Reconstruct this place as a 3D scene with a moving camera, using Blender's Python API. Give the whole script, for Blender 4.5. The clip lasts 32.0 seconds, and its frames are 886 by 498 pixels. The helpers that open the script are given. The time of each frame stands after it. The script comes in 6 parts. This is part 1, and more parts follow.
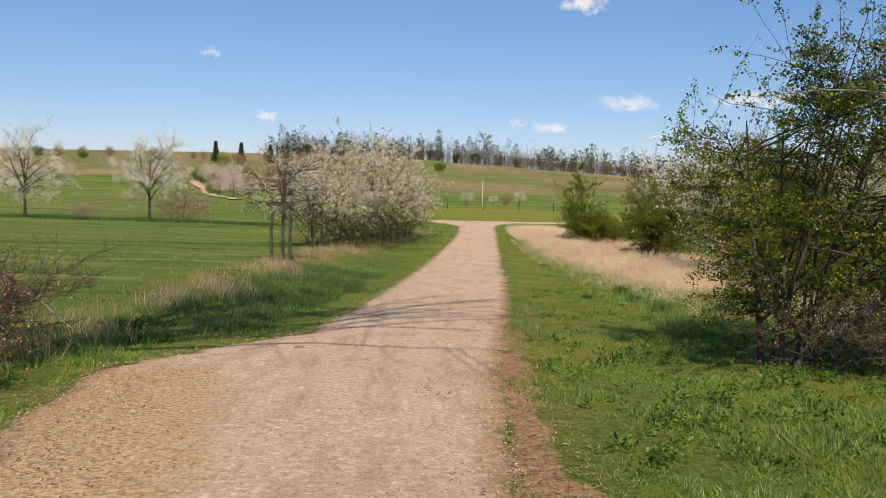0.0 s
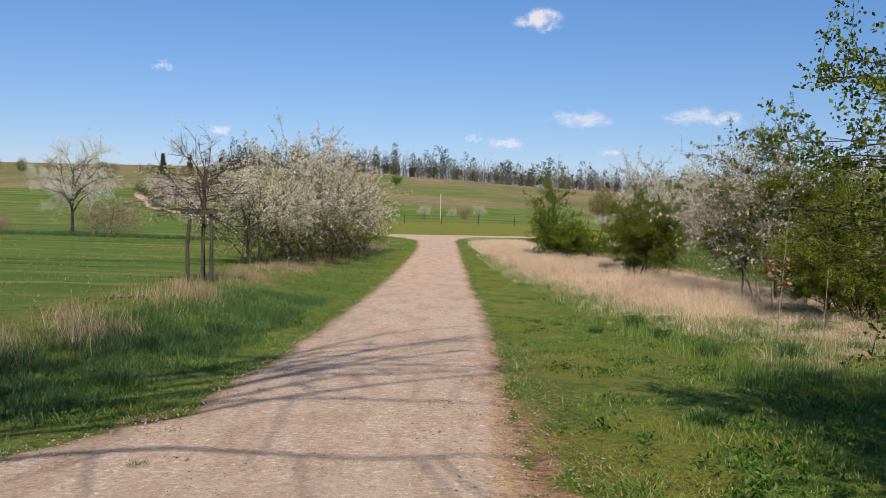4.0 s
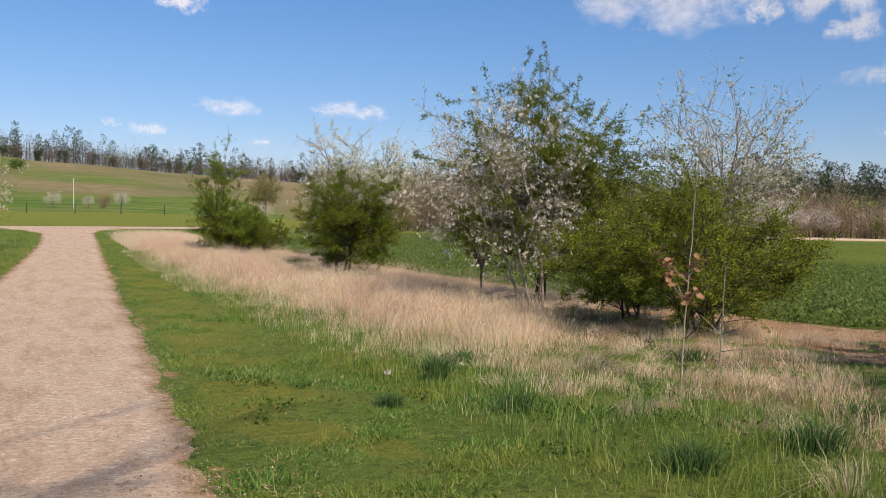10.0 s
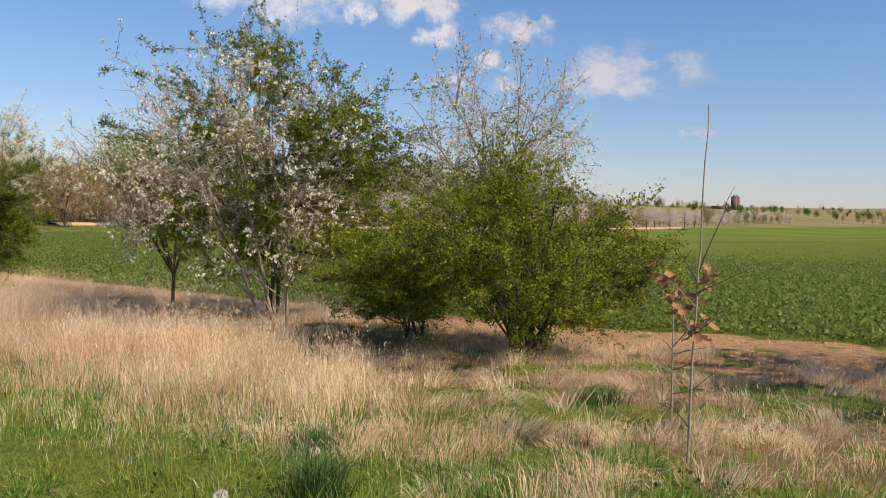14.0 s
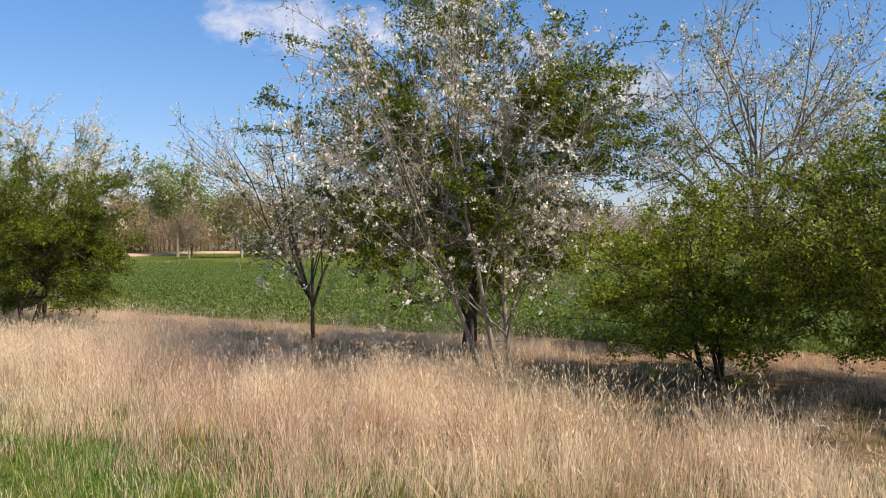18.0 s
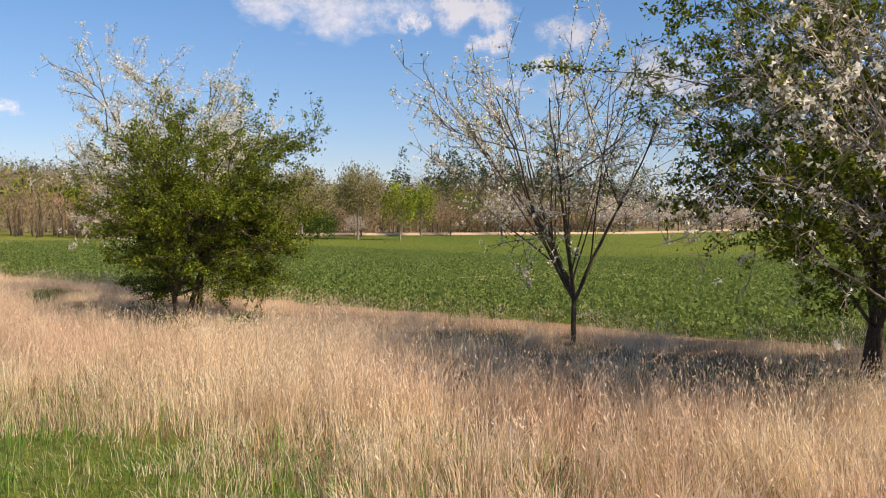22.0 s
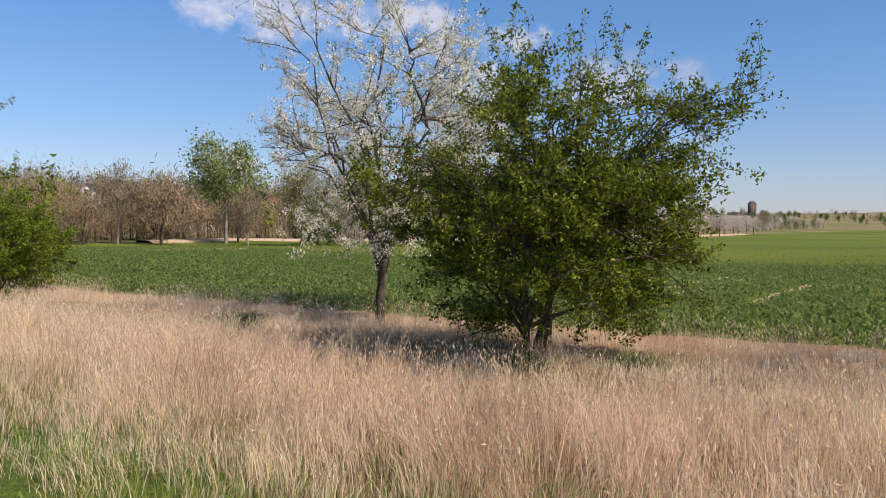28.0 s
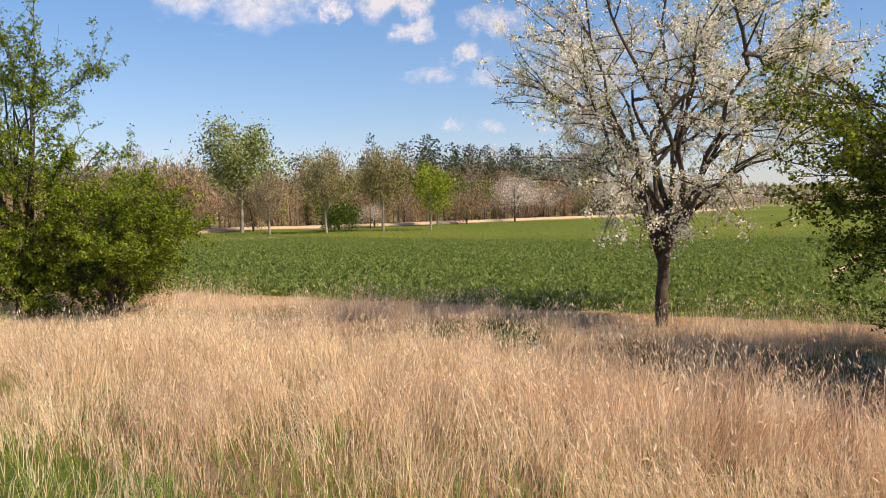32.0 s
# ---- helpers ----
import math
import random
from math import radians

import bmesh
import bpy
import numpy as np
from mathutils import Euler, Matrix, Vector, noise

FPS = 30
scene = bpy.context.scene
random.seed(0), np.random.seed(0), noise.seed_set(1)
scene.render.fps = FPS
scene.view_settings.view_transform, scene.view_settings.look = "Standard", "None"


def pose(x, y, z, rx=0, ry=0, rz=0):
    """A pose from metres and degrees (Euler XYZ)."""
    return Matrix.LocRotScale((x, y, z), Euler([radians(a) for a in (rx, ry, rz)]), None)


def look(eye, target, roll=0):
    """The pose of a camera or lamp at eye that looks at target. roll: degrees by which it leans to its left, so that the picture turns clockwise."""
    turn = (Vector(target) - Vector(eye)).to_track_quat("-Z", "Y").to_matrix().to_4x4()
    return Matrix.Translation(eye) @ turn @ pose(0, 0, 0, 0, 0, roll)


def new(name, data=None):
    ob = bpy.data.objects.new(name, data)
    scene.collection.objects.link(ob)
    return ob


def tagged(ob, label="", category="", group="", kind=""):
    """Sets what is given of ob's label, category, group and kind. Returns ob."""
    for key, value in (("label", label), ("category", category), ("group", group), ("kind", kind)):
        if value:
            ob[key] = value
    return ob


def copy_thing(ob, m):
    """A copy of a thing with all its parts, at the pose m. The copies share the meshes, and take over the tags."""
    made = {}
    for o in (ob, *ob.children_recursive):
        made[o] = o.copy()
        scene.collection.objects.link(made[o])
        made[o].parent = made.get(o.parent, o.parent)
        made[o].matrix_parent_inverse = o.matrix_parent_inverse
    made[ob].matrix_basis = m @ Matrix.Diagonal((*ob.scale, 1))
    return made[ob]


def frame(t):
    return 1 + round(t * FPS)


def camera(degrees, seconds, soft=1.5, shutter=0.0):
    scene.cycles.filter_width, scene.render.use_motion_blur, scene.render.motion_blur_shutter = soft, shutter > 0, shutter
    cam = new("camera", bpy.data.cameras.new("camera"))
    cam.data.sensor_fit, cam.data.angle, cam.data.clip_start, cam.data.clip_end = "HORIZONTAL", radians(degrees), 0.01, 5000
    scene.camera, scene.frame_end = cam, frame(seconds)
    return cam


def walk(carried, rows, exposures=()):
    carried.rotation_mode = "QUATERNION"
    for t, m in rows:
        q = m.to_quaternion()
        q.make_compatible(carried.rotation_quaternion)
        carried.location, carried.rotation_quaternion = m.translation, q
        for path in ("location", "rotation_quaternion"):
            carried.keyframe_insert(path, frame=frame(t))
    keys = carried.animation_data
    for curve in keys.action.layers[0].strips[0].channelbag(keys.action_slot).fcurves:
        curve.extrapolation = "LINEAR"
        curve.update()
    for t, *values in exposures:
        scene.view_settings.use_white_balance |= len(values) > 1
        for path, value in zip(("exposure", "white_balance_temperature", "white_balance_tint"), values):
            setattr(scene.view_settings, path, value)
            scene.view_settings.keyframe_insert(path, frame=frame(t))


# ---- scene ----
cam = camera(56.0, 32.0, soft=0.85)
PATH = [
    (0, (0.205, 0.456, 1.386), (0.147, 4.445, 1.104), 1.15),
    (0.5, (0.219, 1.029, 1.375), (0.187, 5.020, 1.111), 1.27),
    (1, (0.238, 1.635, 1.329), (0.404, 5.622, 1.053), 1.14),
    (1.5, (0.239, 2.207, 1.341), (0.395, 6.196, 1.099), 0.83),
    (2, (0.175, 2.822, 1.290), (0.355, 6.810, 1.038), 0.85),
    (2.5, (0.161, 3.426, 1.263), (0.319, 7.417, 1.041), 0.73),
    (3, (0.056, 4.023, 1.227), (0.206, 8.015, 1.019), 1.02),
    (3.5, (0.034, 4.647, 1.168), (0.168, 8.639, 0.962), 1.11),
    (5.5, (0.163, 7.016, 0.998), (0.405, 11.004, 0.796), 1.20),
    (6, (0.231, 7.615, 0.979), (0.455, 11.604, 0.789), 0.98),
    (6.5, (0.259, 8.231, 0.940), (0.519, 12.218, 0.746), 1.21),
    (7, (0.316, 8.884, 0.905), (0.564, 12.872, 0.727), 1.10),
    (7.5, (0.296, 9.490, 0.863), (0.566, 13.477, 0.687), 1.12),
    (8, (0.347, 10.136, 0.821), (0.625, 14.123, 0.647), 0.83),
    (8.5, (0.346, 10.777, 0.776), (0.698, 14.757, 0.589), 1.09),
    (9, (0.347, 11.297, 0.797), (1.351, 15.163, 0.582), 1.43),
    (9.5, (0.377, 11.990, 0.789), (1.497, 15.825, 0.582), 1.32),
    (10, (0.410, 12.577, 0.806), (2.150, 16.172, 0.587), 1.24),
    (10.5, (0.514, 13.194, 0.790), (2.597, 16.602, 0.569), -0.08),
    (11, (0.598, 13.755, 0.755), (3.305, 16.694, 0.570), 0.43),
    (11.5, (0.712, 14.316, 0.728), (3.714, 16.955, 0.568), -0.32),
    (12, (0.757, 14.862, 0.687), (3.835, 17.412, 0.536), -0.06),
    (12.5, (0.793, 15.392, 0.662), (3.933, 17.865, 0.503), 0.19),
    (13, (0.774, 15.973, 0.640), (3.956, 18.392, 0.476), 0.83),
    (13.5, (0.717, 16.455, 0.640), (3.912, 18.855, 0.449), 1.54),
    (14, (0.743, 16.974, 0.726), (3.907, 19.411, 0.507), 1.51),
    (14.5, (0.783, 17.519, 0.760), (3.949, 19.949, 0.493), 1.42),
    (16.5, (1.678, 19.812, 0.393), (4.755, 22.367, 0.300), -0.76),
    (17, (1.740, 20.341, 0.415), (4.815, 22.897, 0.301), -0.86),
    (17.5, (1.740, 20.833, 0.426), (4.814, 23.390, 0.307), -0.76),
    (18, (1.712, 21.329, 0.398), (4.799, 23.870, 0.281), -0.55),
    (18.5, (1.732, 21.869, 0.379), (4.835, 24.391, 0.265), -0.54),
    (19, (1.688, 22.397, 0.353), (4.919, 24.753, 0.234), -0.53),
    (19.5, (1.756, 22.953, 0.344), (5.013, 25.272, 0.225), -0.71),
    (20, (1.715, 23.484, 0.322), (4.993, 25.773, 0.200), -0.29),
    (20.5, (1.797, 24.046, 0.299), (5.093, 26.308, 0.163), -0.08),
    (21, (1.812, 24.622, 0.283), (5.020, 27.002, 0.070), -0.15),
    (21.5, (1.787, 25.189, 0.257), (4.964, 27.610, 0.050), 0.22),
    (22, (1.796, 25.748, 0.254), (4.791, 28.393, 0.066), 0.27),
    (22.5, (1.800, 26.324, 0.260), (4.746, 29.027, 0.142), 0.73),
    (23, (1.823, 26.911, 0.224), (4.740, 29.644, 0.081), 0.71),
    (23.5, (1.751, 27.498, 0.208), (4.660, 30.240, 0.086), 0.50),
    (24, (1.741, 28.086, 0.178), (4.642, 30.837, 0.053), 0.29),
    (24.5, (1.683, 28.673, 0.156), (4.595, 31.412, 0.034), 0.50),
    (26.5, (1.559, 31.092, 0.091), (4.632, 33.649, -0.054), 0.54),
    (27, (1.448, 31.701, 0.073), (4.593, 34.167, -0.081), 0.70),
    (27.5, (1.432, 32.306, 0.073), (4.588, 34.757, -0.092), 0.31),
    (28, (1.314, 32.908, 0.053), (4.483, 35.343, -0.104), 0.32),
    (28.5, (1.280, 33.461, 0.074), (4.460, 35.887, 0.034), -1.48),
    (29, (1.253, 34.037, 0.109), (4.481, 36.398, 0.179), -2.03),
    (29.5, (1.266, 34.650, 0.072), (4.594, 36.868, 0.128), -1.65),
    (30, (1.314, 35.254, 0.048), (4.590, 37.549, 0.078), -1.40),
    (30.5, (1.328, 35.901, 0.057), (4.615, 38.180, 0.058), -1.09),
    (31, (1.382, 36.490, 0.028), (4.619, 38.834, -0.136), -1.13),
    (31.5, (1.406, 37.083, 0.014), (4.643, 39.425, -0.179), -1.23),
    (32, (1.483, 37.684, -0.010), (4.696, 40.055, -0.251), -1.44),
]
walk(cam, [(t, look(eye, target, roll)) for t, eye, target, roll in PATH], exposures=[(0, 0.1, 7150, 15), (3, 0.03, 6600, 15), (6, -0.03, 6450, 14), (8, 0.0, 6400, 14), (11, 0.15, 6850, 16), (14, 0.31, 7350, 17), (17, 0.33, 6600, 15), (19, 0.37, 6950, 15), (21, 0.39, 7450, 17), (24, 0.21, 6800, 17), (27, 0.22, 6900, 17), (28, 0.21, 6550, 17), (30, 0.29, 6400, 15), (32, 0.46, 7550, 18)])

# ---- daylight ----
SUN = Vector((0.12, -0.98, 1.0)).normalized()
world = bpy.data.worlds.new("sky")
scene.world = world
world.use_nodes = True
wn = world.node_tree.nodes
sky = wn.new("ShaderNodeTexSky")
sky.sky_type, sky.sun_disc = "NISHITA", False
sky.sun_elevation, sky.sun_rotation = math.asin(SUN.z), math.atan2(SUN.x, SUN.y)
sky.altitude, sky.air_density, sky.dust_density, sky.ozone_density = 150, 1.0, 0.0, 10.0
wn["Background"].inputs["Strength"].default_value = 0.12
# sky tint: haze low down, deeper blue above, unseen zenith dimmed to deepen shade
wl = world.node_tree.links
rise, sky_tint, tinted_sky = wn.new("ShaderNodeSeparateXYZ"), wn.new("ShaderNodeValToRGB"), wn.new("ShaderNodeMix")
wl.new(wn.new("ShaderNodeTexCoord").outputs["Generated"], rise.inputs[0])
wl.new(rise.outputs["Z"], sky_tint.inputs["Fac"])
bands = sky_tint.color_ramp.elements
bands.new(0.05), bands.new(0.15), bands.new(0.3)
for band, (at, tone) in zip(bands, ((0.0, (0.72, 0.7, 0.8)), (0.05, (0.88, 0.79, 0.8)), (0.15, (0.9, 0.89, 0.87)), (0.3, (0.82, 0.98, 1.0)), (1.0, (0.62, 0.58, 0.52)))):
    band.position, band.color = at, (*tone, 1)
tinted_sky.data_type, tinted_sky.blend_type = "RGBA", "MULTIPLY"
tinted_sky.inputs[0].default_value = 1.0
wl.new(sky.outputs["Color"], tinted_sky.inputs[6])
wl.new(sky_tint.outputs["Color"], tinted_sky.inputs[7])
wl.new(tinted_sky.outputs[2], wn["Background"].inputs["Color"])
sun = new("sun", bpy.data.lights.new("sun", "SUN"))
sun.data.energy, sun.data.angle, sun.data.color = 5.0, radians(0.53), (1.0, 0.89, 0.74)
sun.matrix_world = look(SUN * 50, (0, 0, 0))
scene.view_settings.exposure = 0.0


# ---- materials ----
def nodes_of(name):
    m = bpy.data.materials.new(name)
    m.use_nodes = True
    t = m.node_tree
    return m, t, t.nodes["Principled BSDF"]


def node(t, kind, **values):
    n = t.nodes.new(kind)
    for k, v in values.items():
        n.inputs[k.replace("_", " ")].default_value = v
    return n


def noise_of(t, scale, detail=6.0, rough=0.6, where=None):
    n = node(t, "ShaderNodeTexNoise", Scale=scale, Detail=detail, Roughness=rough)
    if where is None:
        where = t.nodes.new("ShaderNodeTexCoord").outputs["Object"]
    t.links.new(where, n.inputs["Vector"])
    return n.outputs["Fac"]


def ramp(t, fac, stops):
    r = t.nodes.new("ShaderNodeValToRGB")
    e = r.color_ramp.elements
    while len(e) < len(stops):
        e.new(0.5)
    for i, (p, c) in enumerate(stops):
        e[i].position, e[i].color = p, (*c, 1)
    t.links.new(fac, r.inputs["Fac"])
    return r.outputs["Color"]


def mix(t, fac, a, b, mode="MIX"):
    m = t.nodes.new("ShaderNodeMix")
    m.data_type, m.blend_type = "RGBA", mode
    for sock, v in ((m.inputs[0], fac), (m.inputs[6], a), (m.inputs[7], b)):
        if isinstance(v, (int, float)):
            sock.default_value = v
        elif isinstance(v, tuple):
            sock.default_value = (*v, 1)
        else:
            t.links.new(v, sock)
    return m.outputs[2]


def calc(t, op, a, b):
    m = t.nodes.new("ShaderNodeMath")
    m.operation, m.use_clamp = op, True
    for sock, v in zip(m.inputs, (a, b)):
        if isinstance(v, (int, float)):
            sock.default_value = v
        else:
            t.links.new(v, sock)
    return m.outputs[0]


def bump(t, bsdf, fac, strength, distance):
    b = node(t, "ShaderNodeBump", Strength=strength, Distance=distance)
    t.links.new(fac, b.inputs["Height"])
    t.links.new(b.outputs["Normal"], bsdf.inputs["Normal"])


def rough_surface(name, c1, c2, c3, fine, coarse, rough=0.9, relief=0.4, depth=0.02):
    """Two colours in the grain, a third in larger stains."""
    m, t, b = nodes_of(name)
    f, g = noise_of(t, fine), noise_of(t, coarse, 4.0)
    col = ramp(t, f, [(0.32, c1), (0.68, c2)])
    col = mix(t, ramp(t, g, [(0.45, (0, 0, 0)), (0.7, (1, 1, 1))]), col, c3)
    t.links.new(col, b.inputs["Base Color"])
    b.inputs["Roughness"].default_value = rough
    b.inputs["Specular IOR Level"].default_value = 0.25
    bump(t, b, f, relief, depth)
    return m


def leafy(name, stops, glow=0.35, rough=0.55, patch=0.0, patch_col=(0.1, 0.1, 0.1), patch_scale=0.4, fleck=0.0, fleck_col=(0.5, 0.5, 0.5), stain=0.0, stain_col=(0.3, 0.2, 0.1)):
    """Thin leaves or blades: colour by leaf, with light that shines through."""
    m, t, b = nodes_of(name)
    geo = t.nodes.new("ShaderNodeNewGeometry")
    col = ramp(t, geo.outputs["Random Per Island"], stops)
    if patch:
        p = ramp(t, noise_of(t, patch_scale, 4.0), [(0.46, (0, 0, 0)), (0.62, (patch, patch, patch))])
        col = mix(t, p, col, patch_col)
    if fleck:
        p = ramp(t, noise_of(t, patch_scale * 6, 3.0), [(0.5, (0, 0, 0)), (0.62, (fleck, fleck, fleck))])
        col = mix(t, p, col, fleck_col)
    if stain:
        p = ramp(t, noise_of(t, patch_scale * 2.6, 5.0), [(0.53, (0, 0, 0)), (0.64, (stain, stain, stain))])
        col = mix(t, p, col, stain_col)
    t.links.new(col, b.inputs["Base Color"])
    b.inputs["Roughness"].default_value = rough
    b.inputs["Specular IOR Level"].default_value = 0.12
    tr = t.nodes.new("ShaderNodeBsdfTranslucent")
    t.links.new(col, tr.inputs["Color"])
    ms = t.nodes.new("ShaderNodeMixShader")
    ms.inputs[0].default_value = glow
    t.links.new(b.outputs[0], ms.inputs[1])
    t.links.new(tr.outputs[0], ms.inputs[2])
    t.links.new(ms.outputs[0], t.nodes["Material Output"].inputs["Surface"])
    return m


def plain(name, col, rough=0.7, scale=12.0, vary=0.25):
    dark = tuple(c * (1 - vary) for c in col)
    return rough_surface(name, dark, col, tuple(c * (1 - vary / 2) for c in col), scale, scale / 7, rough, 0.2, 0.01)


BARK = rough_surface("bark", (0.035, 0.027, 0.022), (0.11, 0.085, 0.066), (0.14, 0.12, 0.09), 22, 5, 0.95, 0.8, 0.02)
BARK_GREY = rough_surface("grey_bark", (0.18, 0.145, 0.115), (0.42, 0.36, 0.29), (0.28, 0.25, 0.2), 24, 5, 0.95, 0.7, 0.02)
BARK_PALE = rough_surface("pale_bark", (0.22, 0.18, 0.14), (0.4, 0.35, 0.28), (0.28, 0.24, 0.19), 8, 2, 0.95, 0.6, 0.03)
STAKE_WOOD = rough_surface("weathered_stake_wood", (0.035, 0.03, 0.024), (0.1, 0.085, 0.065), (0.06, 0.055, 0.042), 40, 6, 0.9, 0.5, 0.01)
POLE_WOOD = rough_surface("pale_pole_wood", (0.4, 0.35, 0.28), (0.6, 0.55, 0.46), (0.5, 0.45, 0.36), 6, 2, 0.8, 0.2, 0.01)
LEAF_YOUNG = leafy("young_leaf", [(0.0, (0.05, 0.085, 0.012)), (0.4, (0.19, 0.26, 0.025)), (0.8, (0.36, 0.42, 0.045)), (1.0, (0.5, 0.52, 0.09))], 0.52)
LEAF_HAW = leafy("hawthorn_leaf", [(0.0, (0.025, 0.042, 0.006)), (0.4, (0.11, 0.15, 0.014)), (0.85, (0.22, 0.275, 0.026)), (1.0, (0.31, 0.36, 0.04))], 0.36)
LEAF_DARK = leafy("dark_leaf", [(0.0, (0.045, 0.09, 0.018)), (0.6, (0.1, 0.17, 0.03)), (1.0, (0.2, 0.28, 0.05))])
LEAF_OLIVE = leafy("olive_leaf", [(0.0, (0.04, 0.058, 0.01)), (0.5, (0.19, 0.24, 0.024)), (1.0, (0.4, 0.45, 0.055))], 0.5)
LEAF_BROWN = leafy("dead_oak_leaf", [(0.0, (0.14, 0.06, 0.03)), (0.5, (0.33, 0.17, 0.09)), (1.0, (0.55, 0.36, 0.22))], 0.25)
LEAF_LIME = leafy("lime_leaf", [(0.0, (0.1, 0.12, 0.04)), (0.5, (0.24, 0.28, 0.09)), (1.0, (0.38, 0.43, 0.17))], 0.3, 0.7)
TWIG_BUD = leafy("budding_twigs", [(0.0, (0.13, 0.11, 0.05)), (0.5, (0.25, 0.22, 0.1)), (1.0, (0.4, 0.37, 0.17))], 0.2, 0.8)
LEAF_APPLE = leafy("apple_leaf", [(0.0, (0.04, 0.07, 0.01)), (0.5, (0.17, 0.25, 0.022)), (1.0, (0.36, 0.44, 0.05))], 0.5)
BLOSSOM = leafy("white_blossom", [(0.0, (0.7, 0.64, 0.5)), (0.4, (0.86, 0.82, 0.7)), (1.0, (0.92, 0.9, 0.82))], 0.4, 0.7)
BLOSSOM_CREAM = leafy("cream_blossom", [(0.0, (0.7, 0.64, 0.5)), (0.4, (0.86, 0.82, 0.7)), (1.0, (0.92, 0.9, 0.82))], 0.4, 0.7)
BLOSSOM_HEDGE = leafy("fading_cream_blossom", [(0.0, (0.38, 0.32, 0.22)), (0.35, (0.7, 0.64, 0.5)), (1.0, (0.9, 0.87, 0.76))], 0.3, 0.7)
BLOSSOM_FAR = leafy("far_blossom", [(0.0, (0.36, 0.29, 0.24)), (0.5, (0.62, 0.54, 0.48)), (1.0, (0.82, 0.76, 0.69))], 0.2, 0.8)
TWIG_FAR = leafy("bare_twigs", [(0.0, (0.16, 0.125, 0.08)), (0.5, (0.27, 0.215, 0.14)), (1.0, (0.4, 0.33, 0.21))], 0.1, 0.9)
TWIG_RUST = leafy("rust_twigs", [(0.0, (0.16, 0.11, 0.068)), (0.5, (0.28, 0.2, 0.122)), (1.0, (0.4, 0.3, 0.185))], 0.1, 0.9)
TWIG_DARK = leafy("dark_twigs", [(0.0, (0.075, 0.06, 0.05)), (0.5, (0.14, 0.115, 0.095)), (1.0, (0.23, 0.195, 0.16))], 0.1, 0.9)
NEEDLES = leafy("pine_needles", [(0.0, (0.025, 0.04, 0.022)), (0.6, (0.05, 0.075, 0.035)), (1.0, (0.09, 0.11, 0.05))], 0.1, 0.8)
STRAW_OLD = leafy("old_dry_grass", [(0.0, (0.2, 0.14, 0.08)), (0.4, (0.44, 0.33, 0.2)), (1.0, (0.72, 0.58, 0.38))], 0.35, 0.7, 0.6, (0.36, 0.26, 0.16), 0.7)
STRAW = leafy("dry_grass", [(0.0, (0.36, 0.24, 0.14)), (0.15, (0.72, 0.545, 0.35)), (0.6, (0.9, 0.73, 0.5)), (1.0, (0.96, 0.89, 0.71))], 0.42, 0.6, 0.6, (0.72, 0.5, 0.38), 0.4, 0.6, (0.96, 0.84, 0.6), 0.4, (0.45, 0.31, 0.18))
GRASS = leafy("green_grass", [(0.0, (0.033, 0.095, 0.02)), (0.35, (0.11, 0.24, 0.046)), (0.8, (0.24, 0.41, 0.08)), (0.92, (0.4, 0.42, 0.14)), (1.0, (0.7, 0.6, 0.36))], 0.4, 0.5, 0.6, (0.3, 0.31, 0.06), 0.9)
LEAF_HERB = leafy("nettle_leaf", [(0.0, (0.03, 0.075, 0.015)), (0.5, (0.09, 0.19, 0.03)), (1.0, (0.2, 0.33, 0.05))], 0.35, 0.5)
GRASS_WORN = leafy("worn_grass", [(0.0, (0.17, 0.15, 0.04)), (0.5, (0.36, 0.3, 0.085)), (1.0, (0.56, 0.44, 0.2))], 0.35, 0.6)
GRASS_BLUE = leafy("blue_green_grass", [(0.0, (0.035, 0.08, 0.027)), (0.6, (0.08, 0.155, 0.05)), (1.0, (0.16, 0.26, 0.085))], 0.25, 0.5)
CROP = leafy("rape_leaf", [(0.0, (0.13, 0.18, 0.045)), (0.5, (0.19, 0.26, 0.065)), (0.9, (0.24, 0.31, 0.09)), (1.0, (0.3, 0.36, 0.13))], 0.5, 0.7)
CROP_FLOWER = leafy("rape_leaf_and_bud", [(0.0, (0.16, 0.2, 0.04)), (0.5, (0.24, 0.3, 0.055)), (1.0, (0.38, 0.42, 0.08))], 0.5, 0.7)
GRAVEL = rough_surface("pebble", (0.3, 0.25, 0.2), (0.55, 0.48, 0.4), (0.42, 0.36, 0.29), 30, 8, 0.9, 0.2, 0.005)


